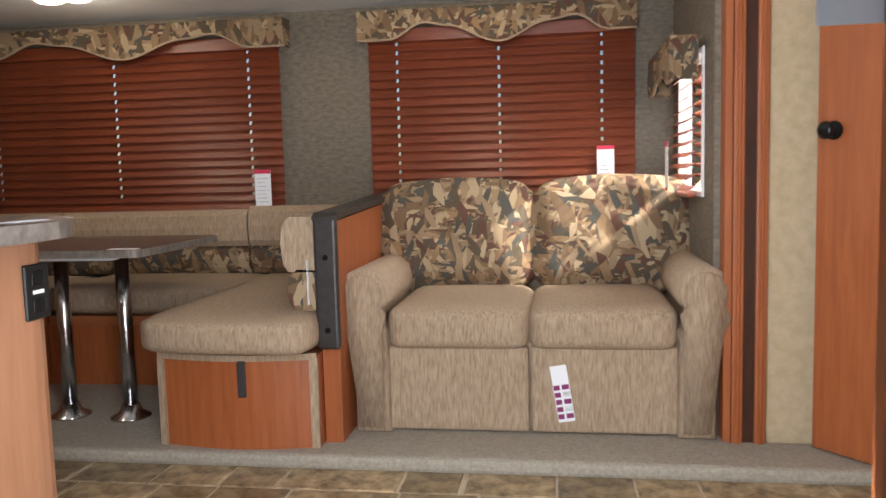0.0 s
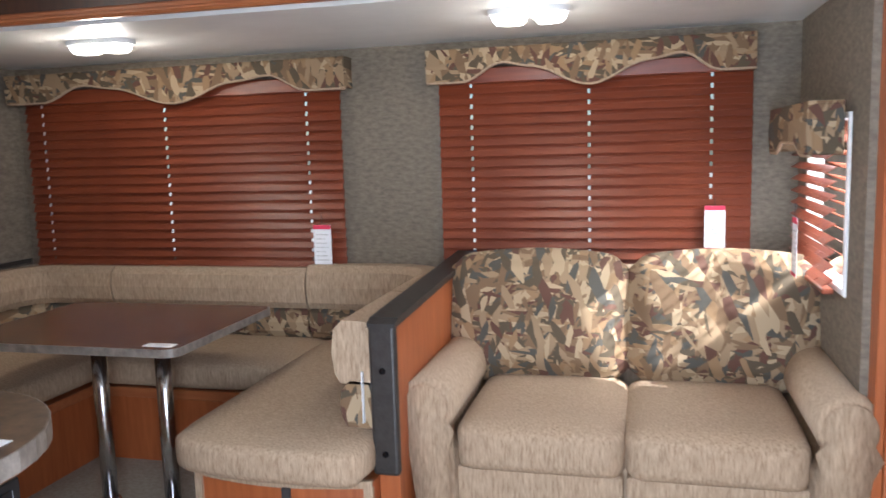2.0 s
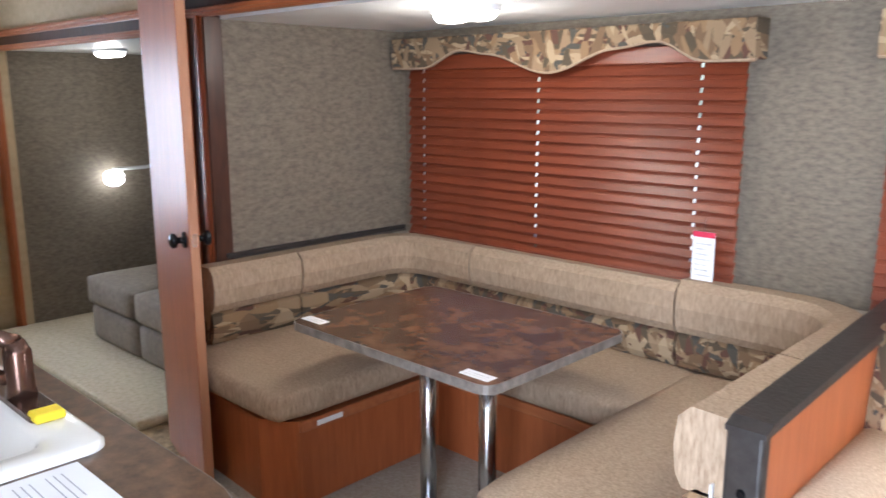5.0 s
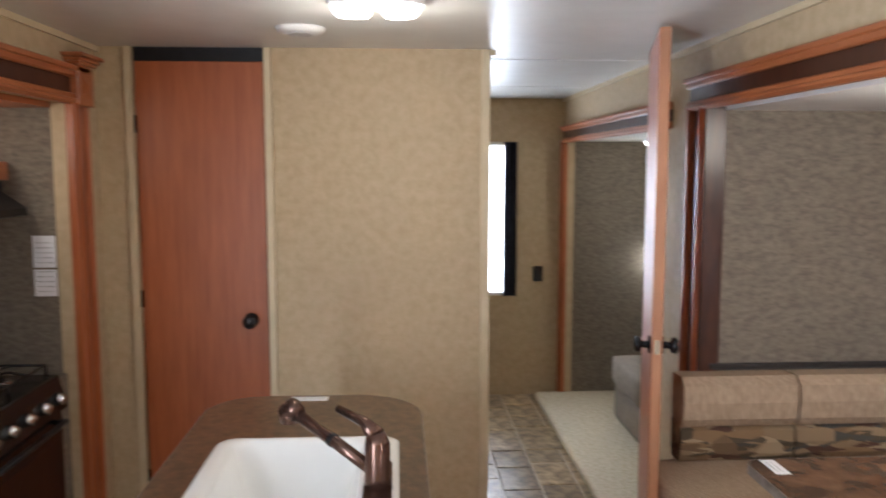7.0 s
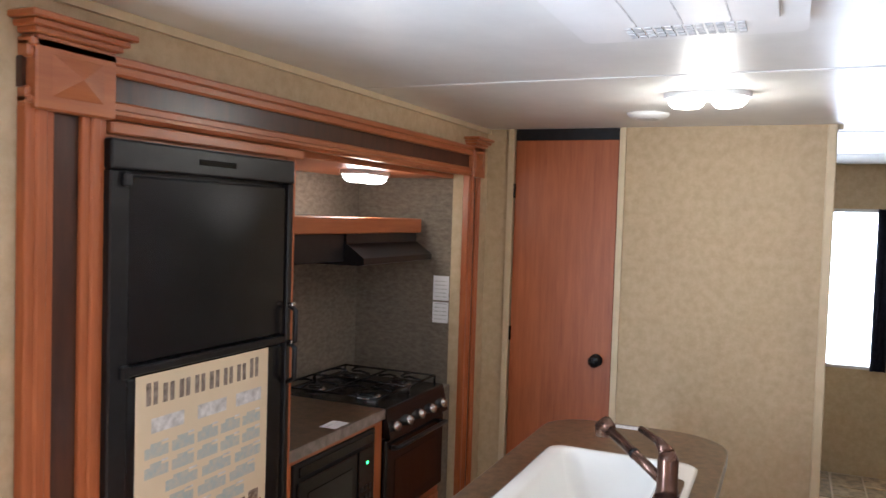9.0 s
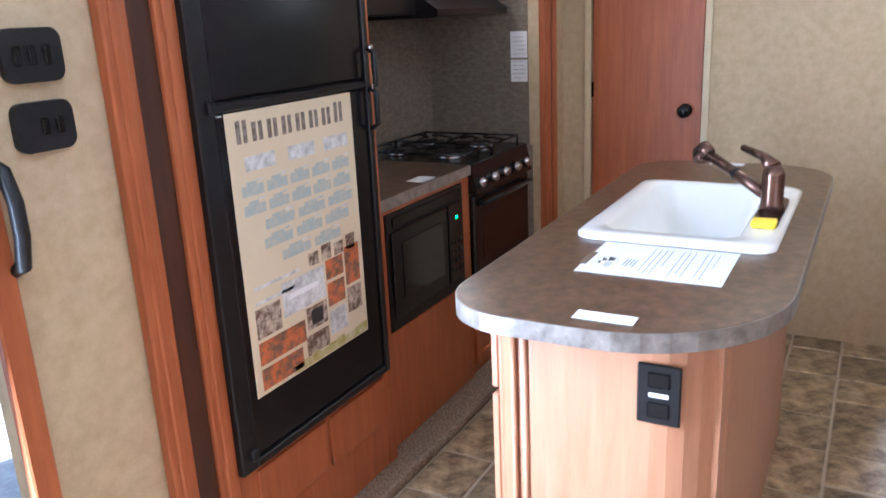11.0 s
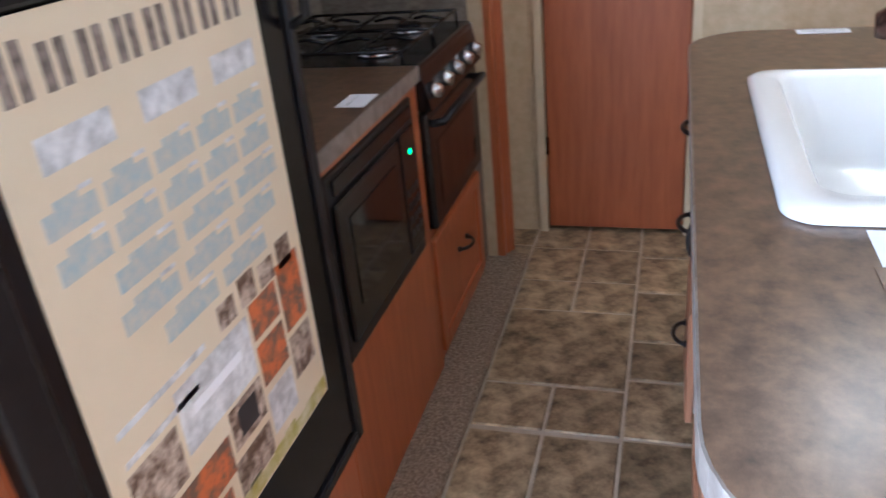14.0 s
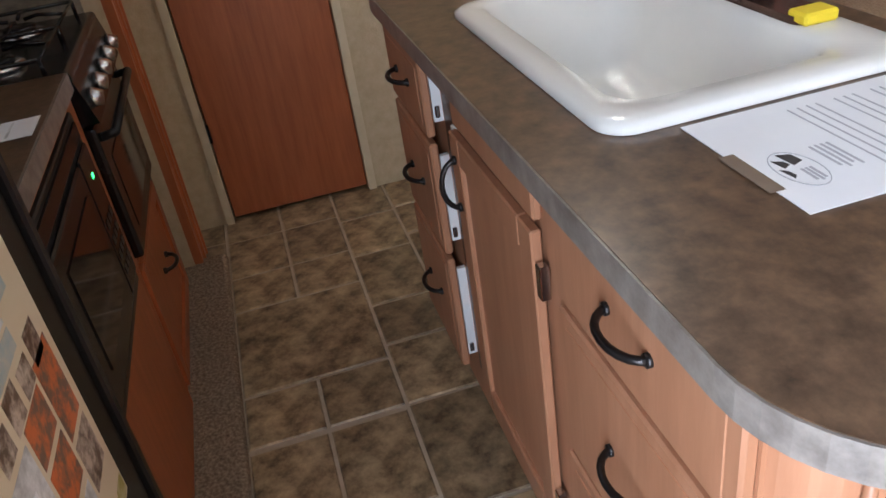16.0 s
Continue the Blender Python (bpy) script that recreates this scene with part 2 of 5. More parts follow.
def cushion(x0, y0, z0, x1, y1, z1, r=0.04, bulge=0.02, cuts=8, turn=None, tuft=0.0):
    """A padded block: rounded edges and swollen faces."""
    bm = bmesh.new()
    vs = bmesh.ops.create_cube(bm, size=2)["verts"]
    es = list({e for v in vs for e in v.link_edges})
    bmesh.ops.subdivide_edges(bm, edges=es, cuts=cuts, use_grid_fill=True)
    vs = list(bm.verts)
    c = Vector(((x0 + x1) / 2, (y0 + y1) / 2, (z0 + z1) / 2))
    h = Vector(((x1 - x0) / 2, (y1 - y0) / 2, (z1 - z0) / 2))
    for v in vs:
        u = v.co.copy()
        p = Vector((u.x * h.x, u.y * h.y, u.z * h.z))
        q = Vector([max(-h[i] + r, min(h[i] - r, p[i])) for i in range(3)])
        d = p - q
        if d.length > 1e-6:
            p = q + d.normalized() * min(r, d.length)
        w = Vector([(1 - min(1, abs(a)) ** 2) for a in u])
        f = [w.y * w.z, w.x * w.z, w.x * w.y]
        for i in range(3):
            if abs(u[i]) > 0.999:
                p[i] += math.copysign(bulge * f[i], u[i])
                if tuft and i == 1 and u.y < 0:
                    p[i] += tuft * (math.exp(-((u.x * h.x) ** 2 + (u.z * h.z + 0.02) ** 2) / 0.002) + 0.35 * noise.noise(p * 9))
        v.co = p + c
    if turn:
        bmesh.ops.transform(bm, matrix=turn, verts=vs)
    return bm


def tube(points, r, sides=10, bm=None, caps=True):
    """A round bar along points; r is one radius or one for each point."""
    bm = bm or bmesh.new()
    pts = [Vector(p) for p in points]
    rs = r if isinstance(r, (list, tuple)) else [r] * len(pts)
    rings = []
    side = None
    for i, p in enumerate(pts):
        d = (pts[min(i + 1, len(pts) - 1)] - pts[max(i - 1, 0)]).normalized()
        if side is None:
            side = d.orthogonal().normalized()
        side = (side - d * side.dot(d)).normalized()
        up = d.cross(side)
        rings.append([bm.verts.new(p + rs[i] * (math.cos(a) * side + math.sin(a) * up)) for a in [2 * math.pi * k / sides for k in range(sides)]])
    for a, b in zip(rings, rings[1:]):
        for k in range(sides):
            bm.faces.new((a[k], a[(k + 1) % sides], b[(k + 1) % sides], b[k]))
    if caps:
        bm.faces.new(rings[0][::-1])
        bm.faces.new(rings[-1])
    return bm


def prism(outline, a, b, axis="z", bm=None):
    """An outline of 2D points carried from a to b along an axis."""
    bm = bm or bmesh.new()

    def at(p, h):
        return {"z": (p[0], p[1], h), "y": (p[0], h, p[1]), "x": (h, p[0], p[1])}[axis]

    lo = [bm.verts.new(at(p, a)) for p in outline]
    hi = [bm.verts.new(at(p, b)) for p in outline]
    k = len(outline)
    for i in range(k):
        bm.faces.new((lo[i], lo[(i + 1) % k], hi[(i + 1) % k], hi[i]))
    bm.faces.new(lo[::-1])
    bm.faces.new(hi)
    return bm


def round_rect(x0, y0, x1, y1, r, steps=6):
    rs = r if isinstance(r, (list, tuple)) else [r] * 4
    out = []
    for (cx, cy, a0), q in zip(((x1, y1, 0), (x0, y1, 90), (x0, y0, 180), (x1, y0, 270)), rs):
        sx, sy = (-1 if cx == x1 else 1), (-1 if cy == y1 else 1)
        for i in range(steps + 1):
            a = radians(a0 + 90 * i / steps)
            out.append((cx + sx * q + q * math.cos(a), cy + sy * q + q * math.sin(a)))
    return out


def wall_holes(axis, at0, at1, u0, u1, z0, z1, holes):
    """A wall slab across axis with rectangular openings (u0, u1, z0, z1) in order along u."""
    bm = bmesh.new()

    def slab(a, b, c, d):
        if b - a > 1e-4 and d - c > 1e-4:
            if axis == "y":
                box(a, at0, c, b, at1, d, bm=bm)
            else:
                box(at0, a, c, at1, b, d, bm=bm)

    at = u0
    for a, b, c, d in holes:
        slab(at, a, z0, z1)
        slab(a, b, z0, c)
        slab(a, b, d, z1)
        at = b
    slab(at, u1, z0, z1)
    return bm

# ---- the large structure ----
YK = 0.70                          # entry wall face from the kitchen origin
YS, YN, YB = 0.59, 2.93, 4.00      # entry wall face, slide-out plane, slide-out back wall
ZC, ZS = 2.10, 1.84                # main ceiling, slide-out ceiling
ZF = 0.05                          # slide-out floor
setting("ground", box(-60, -60, -0.80, 60, 60, -0.62), GRAVEL, "pale gravel ground outside the trailer", "ground")
setting("floor", box(-5.2, YS - 0.05, -0.06, 1.96, YN + 0.05, -0.004), GROUT, "tan grout base of the vinyl tile floor", "floor")
setting("ceiling", box(-5.2, YS - 0.05, ZC, 1.96, YN + 0.05, ZC + 0.06), CEILING, "glossy off-white ceiling boards", "ceiling")
setting("wall_south", wall_holes("y", YS - 0.05, YS, -5.2, 1.96, -0.06, ZC, [(-2.495, -0.39, -0.06, 1.86), (0.10, 0.87, -0.06, 1.93)]), PAPER_TAN, "tan textured wallpaper wall beside the entry", "wall")
setting("wall_north", wall_holes("y", YN, YN + 0.05, -5.2, 1.96, -0.06, ZC, [(-4.98, -2.98, -0.06, 1.80), (-2.49, 1.24, -0.06, 1.86)]), PAPER_TAN, "tan wallpaper wall above the slide-out opening", "wall")
setting("wall_end", wall_holes("x", -5.15, -5.10, YS, YN, 0, ZC, [(1.95, 2.56, 0.72, 1.80)]), PAPER_TAN, "tan wallpaper end wall with a bright window", "wall")
setting("wall_far_east", box(1.93, YS, 0, 1.96, YN, ZC), PAPER_TAN, "tan wallpaper far wall of the bedroom", "wall")
setting("wall_bedroom", wall_holes("x", 1.86, 1.91, YS, YN, 0, ZC, [(1.75, 2.42, 0, 2.02)]), PAPER_TAN, "tan wallpaper partition to the bedroom", "wall")
here = BATH
setting("wall_bathroom", wall_holes("x", -2.88, -2.83, YS + 0.06, 2.19, 0, ZC, [(0.79, 1.30, 0, ZC)]), PAPER_TAN, "plain tan panel wall beside the bathroom door", "wall")
setting("wall_bathroom_side", box(-3.95, 2.14, 0, -2.88, 2.19, ZC), PAPER_TAN, "tan wallpaper wall along the hallway", "wall")
setting("wall_bathroom_back", box(-4.0, YS + 0.06, 0, -3.95, 2.19, ZC), PAPER_TAN, "tan wallpaper wall of the bunk room", "wall")
here = ROOM
# dining slide-out shell
setting("floor_slide", box(-2.50, 2.66, -0.004, 1.24, YB + 0.05, ZF, 0.018, 2), CARPET, "grey-beige carpeted slide-out floor with rounded lip", "floor")
setting("floor_slide_step", box(1.205, 2.66, -0.004, 1.85, YN, ZF - 0.002, 0.018, 2), CARPET, "grey-beige carpeted step beside the bedroom door", "floor")
setting("ceiling_slide", box(-2.53, YN + 0.05, ZS, 1.24, YB + 0.05, ZS + 0.04), CEILING, "off-white slide-out ceiling", "ceiling")
setting("wall_slide_back", wall_holes("y", YB, YB + 0.05, -2.53, 1.24, 0, ZS, [(-2.37, -0.78, 0.90, 1.70), (-0.21, 0.96, 0.90, 1.70)]), PAPER_GREY, "grey-brown textured wallpaper behind dinette and sofa", "wall")
setting("wall_slide_west", box(-2.535, YN + 0.05, 0, -2.485, YB, ZS), PAPER_GREY, "grey-brown textured wallpaper at the dinette end", "wall")
setting("wall_slide_east", wall_holes("x", 1.19, 1.24, YN + 0.05, YB, 0, ZS, [(3.17, 3.80, 0.90, 1.46)]), PAPER_GREY, "grey-brown wallpaper with a small side window", "wall")
# kitchen slide-out shell
here = KITCHEN
setting("floor_kitchen_slide", box(-2.60, 0.10, -0.004, -0.44, 0.805, 0.035, 0.015, 2), CARPET_BROWN, "brown flecked carpet lip under the kitchen cabinets", "floor")
setting("wall_kitchen_back", wall_holes("y", 0.10, 0.15, -2.6, -0.44, 0, ZS, [(-1.93, -1.43, 0.95, 1.37)]), PAPER_GREY, "dark grey-brown wallpaper behind the stove", "wall")
setting("wall_kitchen_west", box(-2.63, 0.15, 0, -2.555, YK - 0.05, ZS), PAPER_GREY, "dark grey-brown wallpaper beside the stove", "wall")
setting("wall_kitchen_east", box(-0.46, 0.15, 0, -0.41, YK - 0.05, ZS), PAPER_GREY, "plain wall behind the refrigerator", "wall")
setting("ceiling_kitchen", box(-2.6, 0.10, ZS, -0.40, YK - 0.05, ZS + 0.04), CHERRY_X, "wood-faced kitchen slide-out ceiling", "ceiling")
here = ROOM
# bunk slide-out shell
setting("floor_bunk", box(-5.0, 2.72, -0.004, -2.96, 4.0, 0.05, 0.02, 2), SHAG, "cream shag carpet lip of the bunk slide-out", "floor")
setting("wall_bunk_back", box(-5.0, 3.95, 0, -2.96, 4.0, 1.80), PAPER_GREY, "grey-brown wallpaper behind the bunk seats", "wall")
setting("wall_bunk_west", box(-5.03, YN + 0.05, 0, -4.98, 4.0, 1.80), PAPER_GREY, "grey-brown wallpaper beside the bunk seats", "wall")
setting("wall_bunk_east", box(-2.98, YN + 0.05, 0, -2.93, 4.0, 1.80), PAPER_GREY, "grey-brown wallpaper wall of the bunk slide-out", "wall")
setting("ceiling_bunk", box(-5.03, YN + 0.05, 1.80, -2.93, 4.0, 1.84), CEILING, "off-white bunk slide-out ceiling", "ceiling")
# ceiling seams and corner strips
bm = bmesh.new()
for x in (-4.3, -3.1, -1.53, -0.35, 0.87):
    box(x - 0.012, YS, ZC - 0.003, x + 0.012, YN, ZC + 0.002, bm=bm)
setting("trim_ceiling_seams", bm, WHITE, "thin white ceiling seam strips", "trim")
bm = box(-2.83, YS, ZC - 0.022, 1.86, YS + 0.014, ZC - 0.001)
box(-5.1, YN - 0.014, ZC - 0.022, 1.86, YN, ZC - 0.001, bm=bm)
box(-2.832, 1.335, ZC - 0.022, -2.818, 2.165, ZC - 0.001, bm=bm)
setting("trim_ceiling_corner", bm, TRIM_TAN, "tan cove strip along the ceiling corner", "trim")
here = BATH
bm = box(-2.833, 0.762, 0, -2.815, 0.79, ZC)
box(-2.833, 1.302, 0, -2.815, 1.33, ZC - 0.001, bm=bm)
setting("trim_bathroom_door", bm, TRIM_TAN, "tan edge strips beside the bathroom door", "trim")
bm = box(-2.886, 2.165, 0, -2.815, 2.202, ZC - 0.001, 0.004)
setting("trim_panel_corner", bm, TRIM_TAN, "tan corner strip of the hallway panel", "trim")
# solid black strip: the door track, with the gap's shade as its colour
setting("trim_door_track", box(-2.872, 0.792, 2.045, -2.84, 1.30, ZC), BLACK_SATIN, "black strip as track and shaded gap above the bathroom door", "trim")


here = ROOM
def pilaster(name, x0, x1, y, out, top, label):
    """An upright casing: cherry bands either side of a dark walnut inlay. out is +1 or -1 for the side it faces."""
    bm = bmesh.new()
    w = (x1 - x0) / 3
    ob = thing(name, ((x0 + x1) / 2, y, 0), label, "door casing")
    ob["kind"] = "structure"
    for a, b in ((x0, x0 + w), (x1 - w, x1)):
        bm = bmesh.new()
        box(a, y, 0.0, b, y + out * 0.030, top, 0.006, 2, bm=bm)
        box(a + w * 0.3, y, 0.0, b - w * 0.3, y + out * 0.036, top, 0.004, 1, bm=bm)
        part("casing_band", bm, CHERRY, ob)
    part("inlay", box(x0 + w, y, 0.0, x1 - w, y + out * 0.018, top), DARKWOOD, ob, "dark walnut inlay band")
    return ob


def header(name, x0, x1, y, out, z0, z1, label, blocks=()):
    ob = thing(name, ((x0 + x1) / 2, y, z0), label, "door casing")
    ob["kind"] = "structure"
    h = z1 - z0
    bm = box(x0, y, z0, x1, y + out * 0.03, z0 + h * 0.3, 0.005)
    box(x0, y, z0 + h * 0.04, x1, y + out * 0.037, z0 + h * 0.16, 0.004, bm=bm)
    part("lower_band", bm, CHERRY_X, ob)
    bm = box(x0, y, z1 - h * 0.28, x1, y + out * 0.035, z1, 0.005)
    box(x0, y, z1 - h * 0.12, x1, y + out * 0.045, z1 + 0.005, 0.004, bm=bm)
    part("upper_band", bm, CHERRY_X, ob)
    part("inlay", box(x0, y, z0 + h * 0.28, x1, y + out * 0.016, z1 - h * 0.26), DARKWOOD, ob, "dark walnut inlay band")
    for a, b in blocks:
        bm = box(a, y, z0 - 0.005, b, y + out * 0.045, z1 + 0.012, 0.004)
        m = (a + b) / 2
        bmp = bmesh.new()
        zc = (z0 + z1) / 2
        ring = [bmp.verts.new((m + sx * (b - a) * 0.32, y + out * 0.0455, zc + sz * h * 0.32)) for sx, sz in ((-1, -1), (1, -1), (1, 1), (-1, 1))]
        tip = bmp.verts.new((m, y + out * 0.058, zc))
        for i in range(4):
            bmp.faces.new((ring[i], ring[(i + 1) % 4], tip))
        part("block", bm, CHERRY_X, ob)
        part("diamond", bmp, CHERRY_X, ob, "raised pyramid boss")
        cap = bmesh.new()
        for i, (o, zz) in enumerate(((0.010, 0.010), (0.020, 0.022), (0.032, 0.036))):
            box(a - o, y, z1 + zz, b + o, y + out * (0.045 + o), z1 + zz + 0.014, 0.003, bm=cap)
        part("crown", cap, CHERRY_X, ob, "stepped crown moulding")
    return ob


here = KITCHEN
pilaster("trim_kitchen_east", -0.455, -0.255, YK, 1, 1.86, "cherry and walnut upright casing beside the refrigerator")
pilaster("trim_kitchen_west", -2.70, -2.585, YK, 1, 1.86, "cherry and walnut upright casing beside the stove")
header("trim_kitchen_header", -2.70, -0.255, YK, 1, 1.855, 1.985, "cherry header with walnut inlay over the kitchen slide-out", [(-0.465, -0.265), (-2.715, -2.575)])
here = ROOM
pilaster("trim_slide_east", 1.24, 1.355, YN, -1, 1.86, "cherry and walnut upright casing beside the sofa")
pilaster("trim_slide_west", -2.67, -2.49, YN, -1, 1.86, "cherry and walnut upright casing beside the dinette")
header("trim_slide_header", -2.67, 1.355, YN, -1, 1.845, 1.965, "cherry header with walnut inlay over the dining slide-out")
header("trim_bunk_header", -5.05, -2.90, YN, -1, 1.79, 1.90, "cherry header over the bunk slide-out")
pilaster("trim_bunk_west", -5.08, -4.97, YN, -1, 1.80, "cherry upright casing beside the bunk seats")
bm = box(-2.499, 2.905, ZF, -2.476, 2.985, 1.852, 0.002)
here = KITCHEN
setting("trim_kitchen_jamb", box(-2.583, 0.648, 0.035, -2.557, 0.728, 1.862, 0.002), CHERRY, "cherry jamb beside the stove", "trim")
here = ROOM
setting("trim_slide_jamb", bm, DARKWOOD, "dark walnut jamb beside the dinette", "trim")
bm = box(1.212, 2.905, ZF, 1.238, 2.985, 1.852, 0.002)
setting("trim_slide_jamb_east", bm, CHERRY, "cherry jamb beside the loveseat", "trim")
# added wall, never in view: keeps direct sun out of the entry doorway
setting("wall_sun_blocker", box(2.6, -3.0, -0.62, 2.7, 0.60, 3.8), WHITE, "added plain white wall out of view, blocking sun from the entry", "wall")
setting("backdrop", box(-8.05, -1.0, -0.6, -8.0, 6.0, 4.5), DAYLIGHT, "overexposed white daylight outside the bunk window", "backdrop")
bm = box(0.06, YS, 0, 0.112, YS + 0.022, 1.93, 0.004)
box(0.857, YS, 0, 0.92, YS + 0.022, 1.93, 0.004, bm=bm)
box(0.06, YS, 1.93, 0.92, YS + 0.022, 1.985, 0.004, bm=bm)
setting("trim_entry_door", bm, CHERRY, "cherry casing round the entry doorway", "trim")
here = KITCHEN + Vector((0.12, 0, 0))
ed = thing("entry_door", (0.73, 0.32, -0.02), "white entry door swung open outside the trailer", "door")
part("leaf", box(0.712, 0.0, -0.02, 0.75, 0.645, 1.92, 0.006, 2), WHITE, ed)
part("door_handle", box(0.690, 0.05, 0.92, 0.711, 0.13, 1.04, 0.008, 2), BLACK_SATIN, ed, "black latch handle")
nt = thing("paper_notice", (0.70, 0.724, 1.12), "white paper notice hanging inside the entry casing", "paper")
part("page", box(0.640, 0.7235, 1.100, 0.735, 0.7245, 1.36), PAPER, nt)
# entry steps outside
step = thing("entry_step", (0.39, 0.45, -0.62), "black metal fold-out entry steps on the gravel", "steps")
for k, (y0, y1, z) in enumerate(((0.40, 0.64, -0.20), (0.16, 0.40, -0.40))):
    part("tread", box(-0.04, y0, z - 0.03, 0.68, y1, z, 0.006), BLACK_SATIN, step)
for x in (-0.03, 0.65):
    part("stringer", prism([(0.64, -0.23), (0.64, -0.10), (0.16, -0.43), (0.16, -0.62), (0.20, -0.62), (0.22, -0.45)], x, x + 0.02, "x"), BLACK_SATIN, step)


here = ROOM
# ---- windows, blinds, valances ----
def window(name, axis, at, u0, u1, z0, z1, label, out):
    ob = thing(name, {"y": ((u0 + u1) / 2, at, z0), "x": (at, (u0 + u1) / 2, z0)}[axis], label, "window")
    ob["kind"] = "structure"

    def bar(a, b, c, d, o0=0.0, o1=0.055):
        q0, q1 = sorted((at + out * o0, at + out * o1))
        return box(a, q0, c, b, q1, d, 0.004) if axis == "y" else box(q0, a, c, q1, b, d, 0.004)

    for a, b, c, d in ((u0, u0 + 0.022, z0, z1), (u1 - 0.022, u1, z0, z1), (u0 + 0.022, u1 - 0.022, z0, z0 + 0.022), (u0 + 0.022, u1 - 0.022, z1 - 0.022, z1)):
        part("window_frame", bar(a, b, c, d), WHITE, ob)
    pane = part("pane", bar(u0 + 0.02, u1 - 0.02, z0 + 0.02, z1 - 0.02, 0.030, 0.034), GLASS, ob)
    pane.visible_shadow = False
    return ob


window("window_1", "y", YB + 0.002, -2.37, -0.78, 0.90, 1.70, "wide dinette window behind closed blinds", 1)
window("window_2", "y", YB + 0.002, -0.21, 0.96, 0.90, 1.70, "sofa window behind closed blinds", 1)
window("window_3", "x", 1.182, 3.17, 3.80, 0.90, 1.46, "small side window with daylight round its blind", 1)
window("window_4", "x", -5.102, 1.95, 2.56, 0.72, 1.80, "bright bunk-room window with a dark curtain", -1)
here = KITCHEN
window("window_5", "y", 0.148, -1.93, -1.43, 0.95, 1.37, "small kitchen window behind a white mini blind", -1)


here = ROOM
def blind(name, axis, at, u0, u1, z0, z1, pitch, tilt, mat, label, group, cords, depth=0.05, notch=0.011):
    """Slatted blind: each slat is one strip, slotted at the cords; tilt in degrees from level."""
    ob = thing(name, {"y": ((u0 + u1) / 2, at, z0), "x": (at, (u0 + u1) / 2, z0)}[axis], label, "window blind", group)
    half, L = depth / 2, u1 - u0
    bm = bmesh.new()
    box(-L / 2, -0.0012, -half * 0.12, L / 2, 0.0012, half, 0.0009, bm=bm)
    marks = [-L / 2] + [c * L - L / 2 for c in cords] + [L / 2]
    for i in range(len(marks) - 1):
        a = marks[i] + (notch / 2 if i else 0)
        b = marks[i + 1] - (notch / 2 if i < len(marks) - 2 else 0)
        box(a, -0.0012, -half, b, 0.0012, -half * 0.12, 0.0009, bm=bm)
    turn = Matrix.Rotation(radians(90 - tilt), 4, "X")
    bmesh.ops.transform(bm, matrix=turn, verts=bm.verts)
    if axis == "x":
        bmesh.ops.transform(bm, matrix=Matrix.Rotation(radians(90), 4, "Z"), verts=bm.verts)
    first = finish("slat", bm, mat, at=ROOM)
    n = int((z1 - z0 - 0.03) / pitch)
    for k in range(n):
        s = first if k == 0 else new("slat", first.data)
        s.parent = ob
        s.location = (0, 0, 0.035 + k * pitch)
    mid = (u0 + u1) / 2
    rail = lambda a, b: box(u0, at - 0.018, a, u1, at + 0.018, b, 0.004) if axis == "y" else box(at - 0.018, u0, a, at + 0.018, u1, b, 0.004)
    part("bottom_rail", rail(z0, z0 + 0.018), mat, ob)
    part("head_rail", rail(z1 - 0.065, z1), mat, ob)
    return ob


blind("window_blind", "y", 3.965, -2.41, -0.73, 0.845, 1.72, 0.0445, -64, BLIND, "closed mahogany wooden blind over the dinette window", "wooden blinds", (0.055, 0.465, 0.90), 0.053)
blind("window_blind", "y", 3.965, -0.27, 1.01, 0.845, 1.72, 0.0445, -64, BLIND, "closed mahogany wooden blind above the sofa", "wooden blinds", (0.11, 0.50, 0.88), 0.053)
blind("window_blind", "x", 1.155, 3.25, 3.86, 0.895, 1.45, 0.0445, 30, BLIND, "half-open mahogany blind on the small side window", "wooden blinds", (0.2, 0.5, 0.8), 0.040)
here = KITCHEN
blind("window_blind", "y", 0.185, -1.94, -1.42, 0.935, 1.38, 0.026, -45, WHITE, "half-open white mini blind beside the stove", "", (0.15, 0.85), 0.026)
here = ROOM


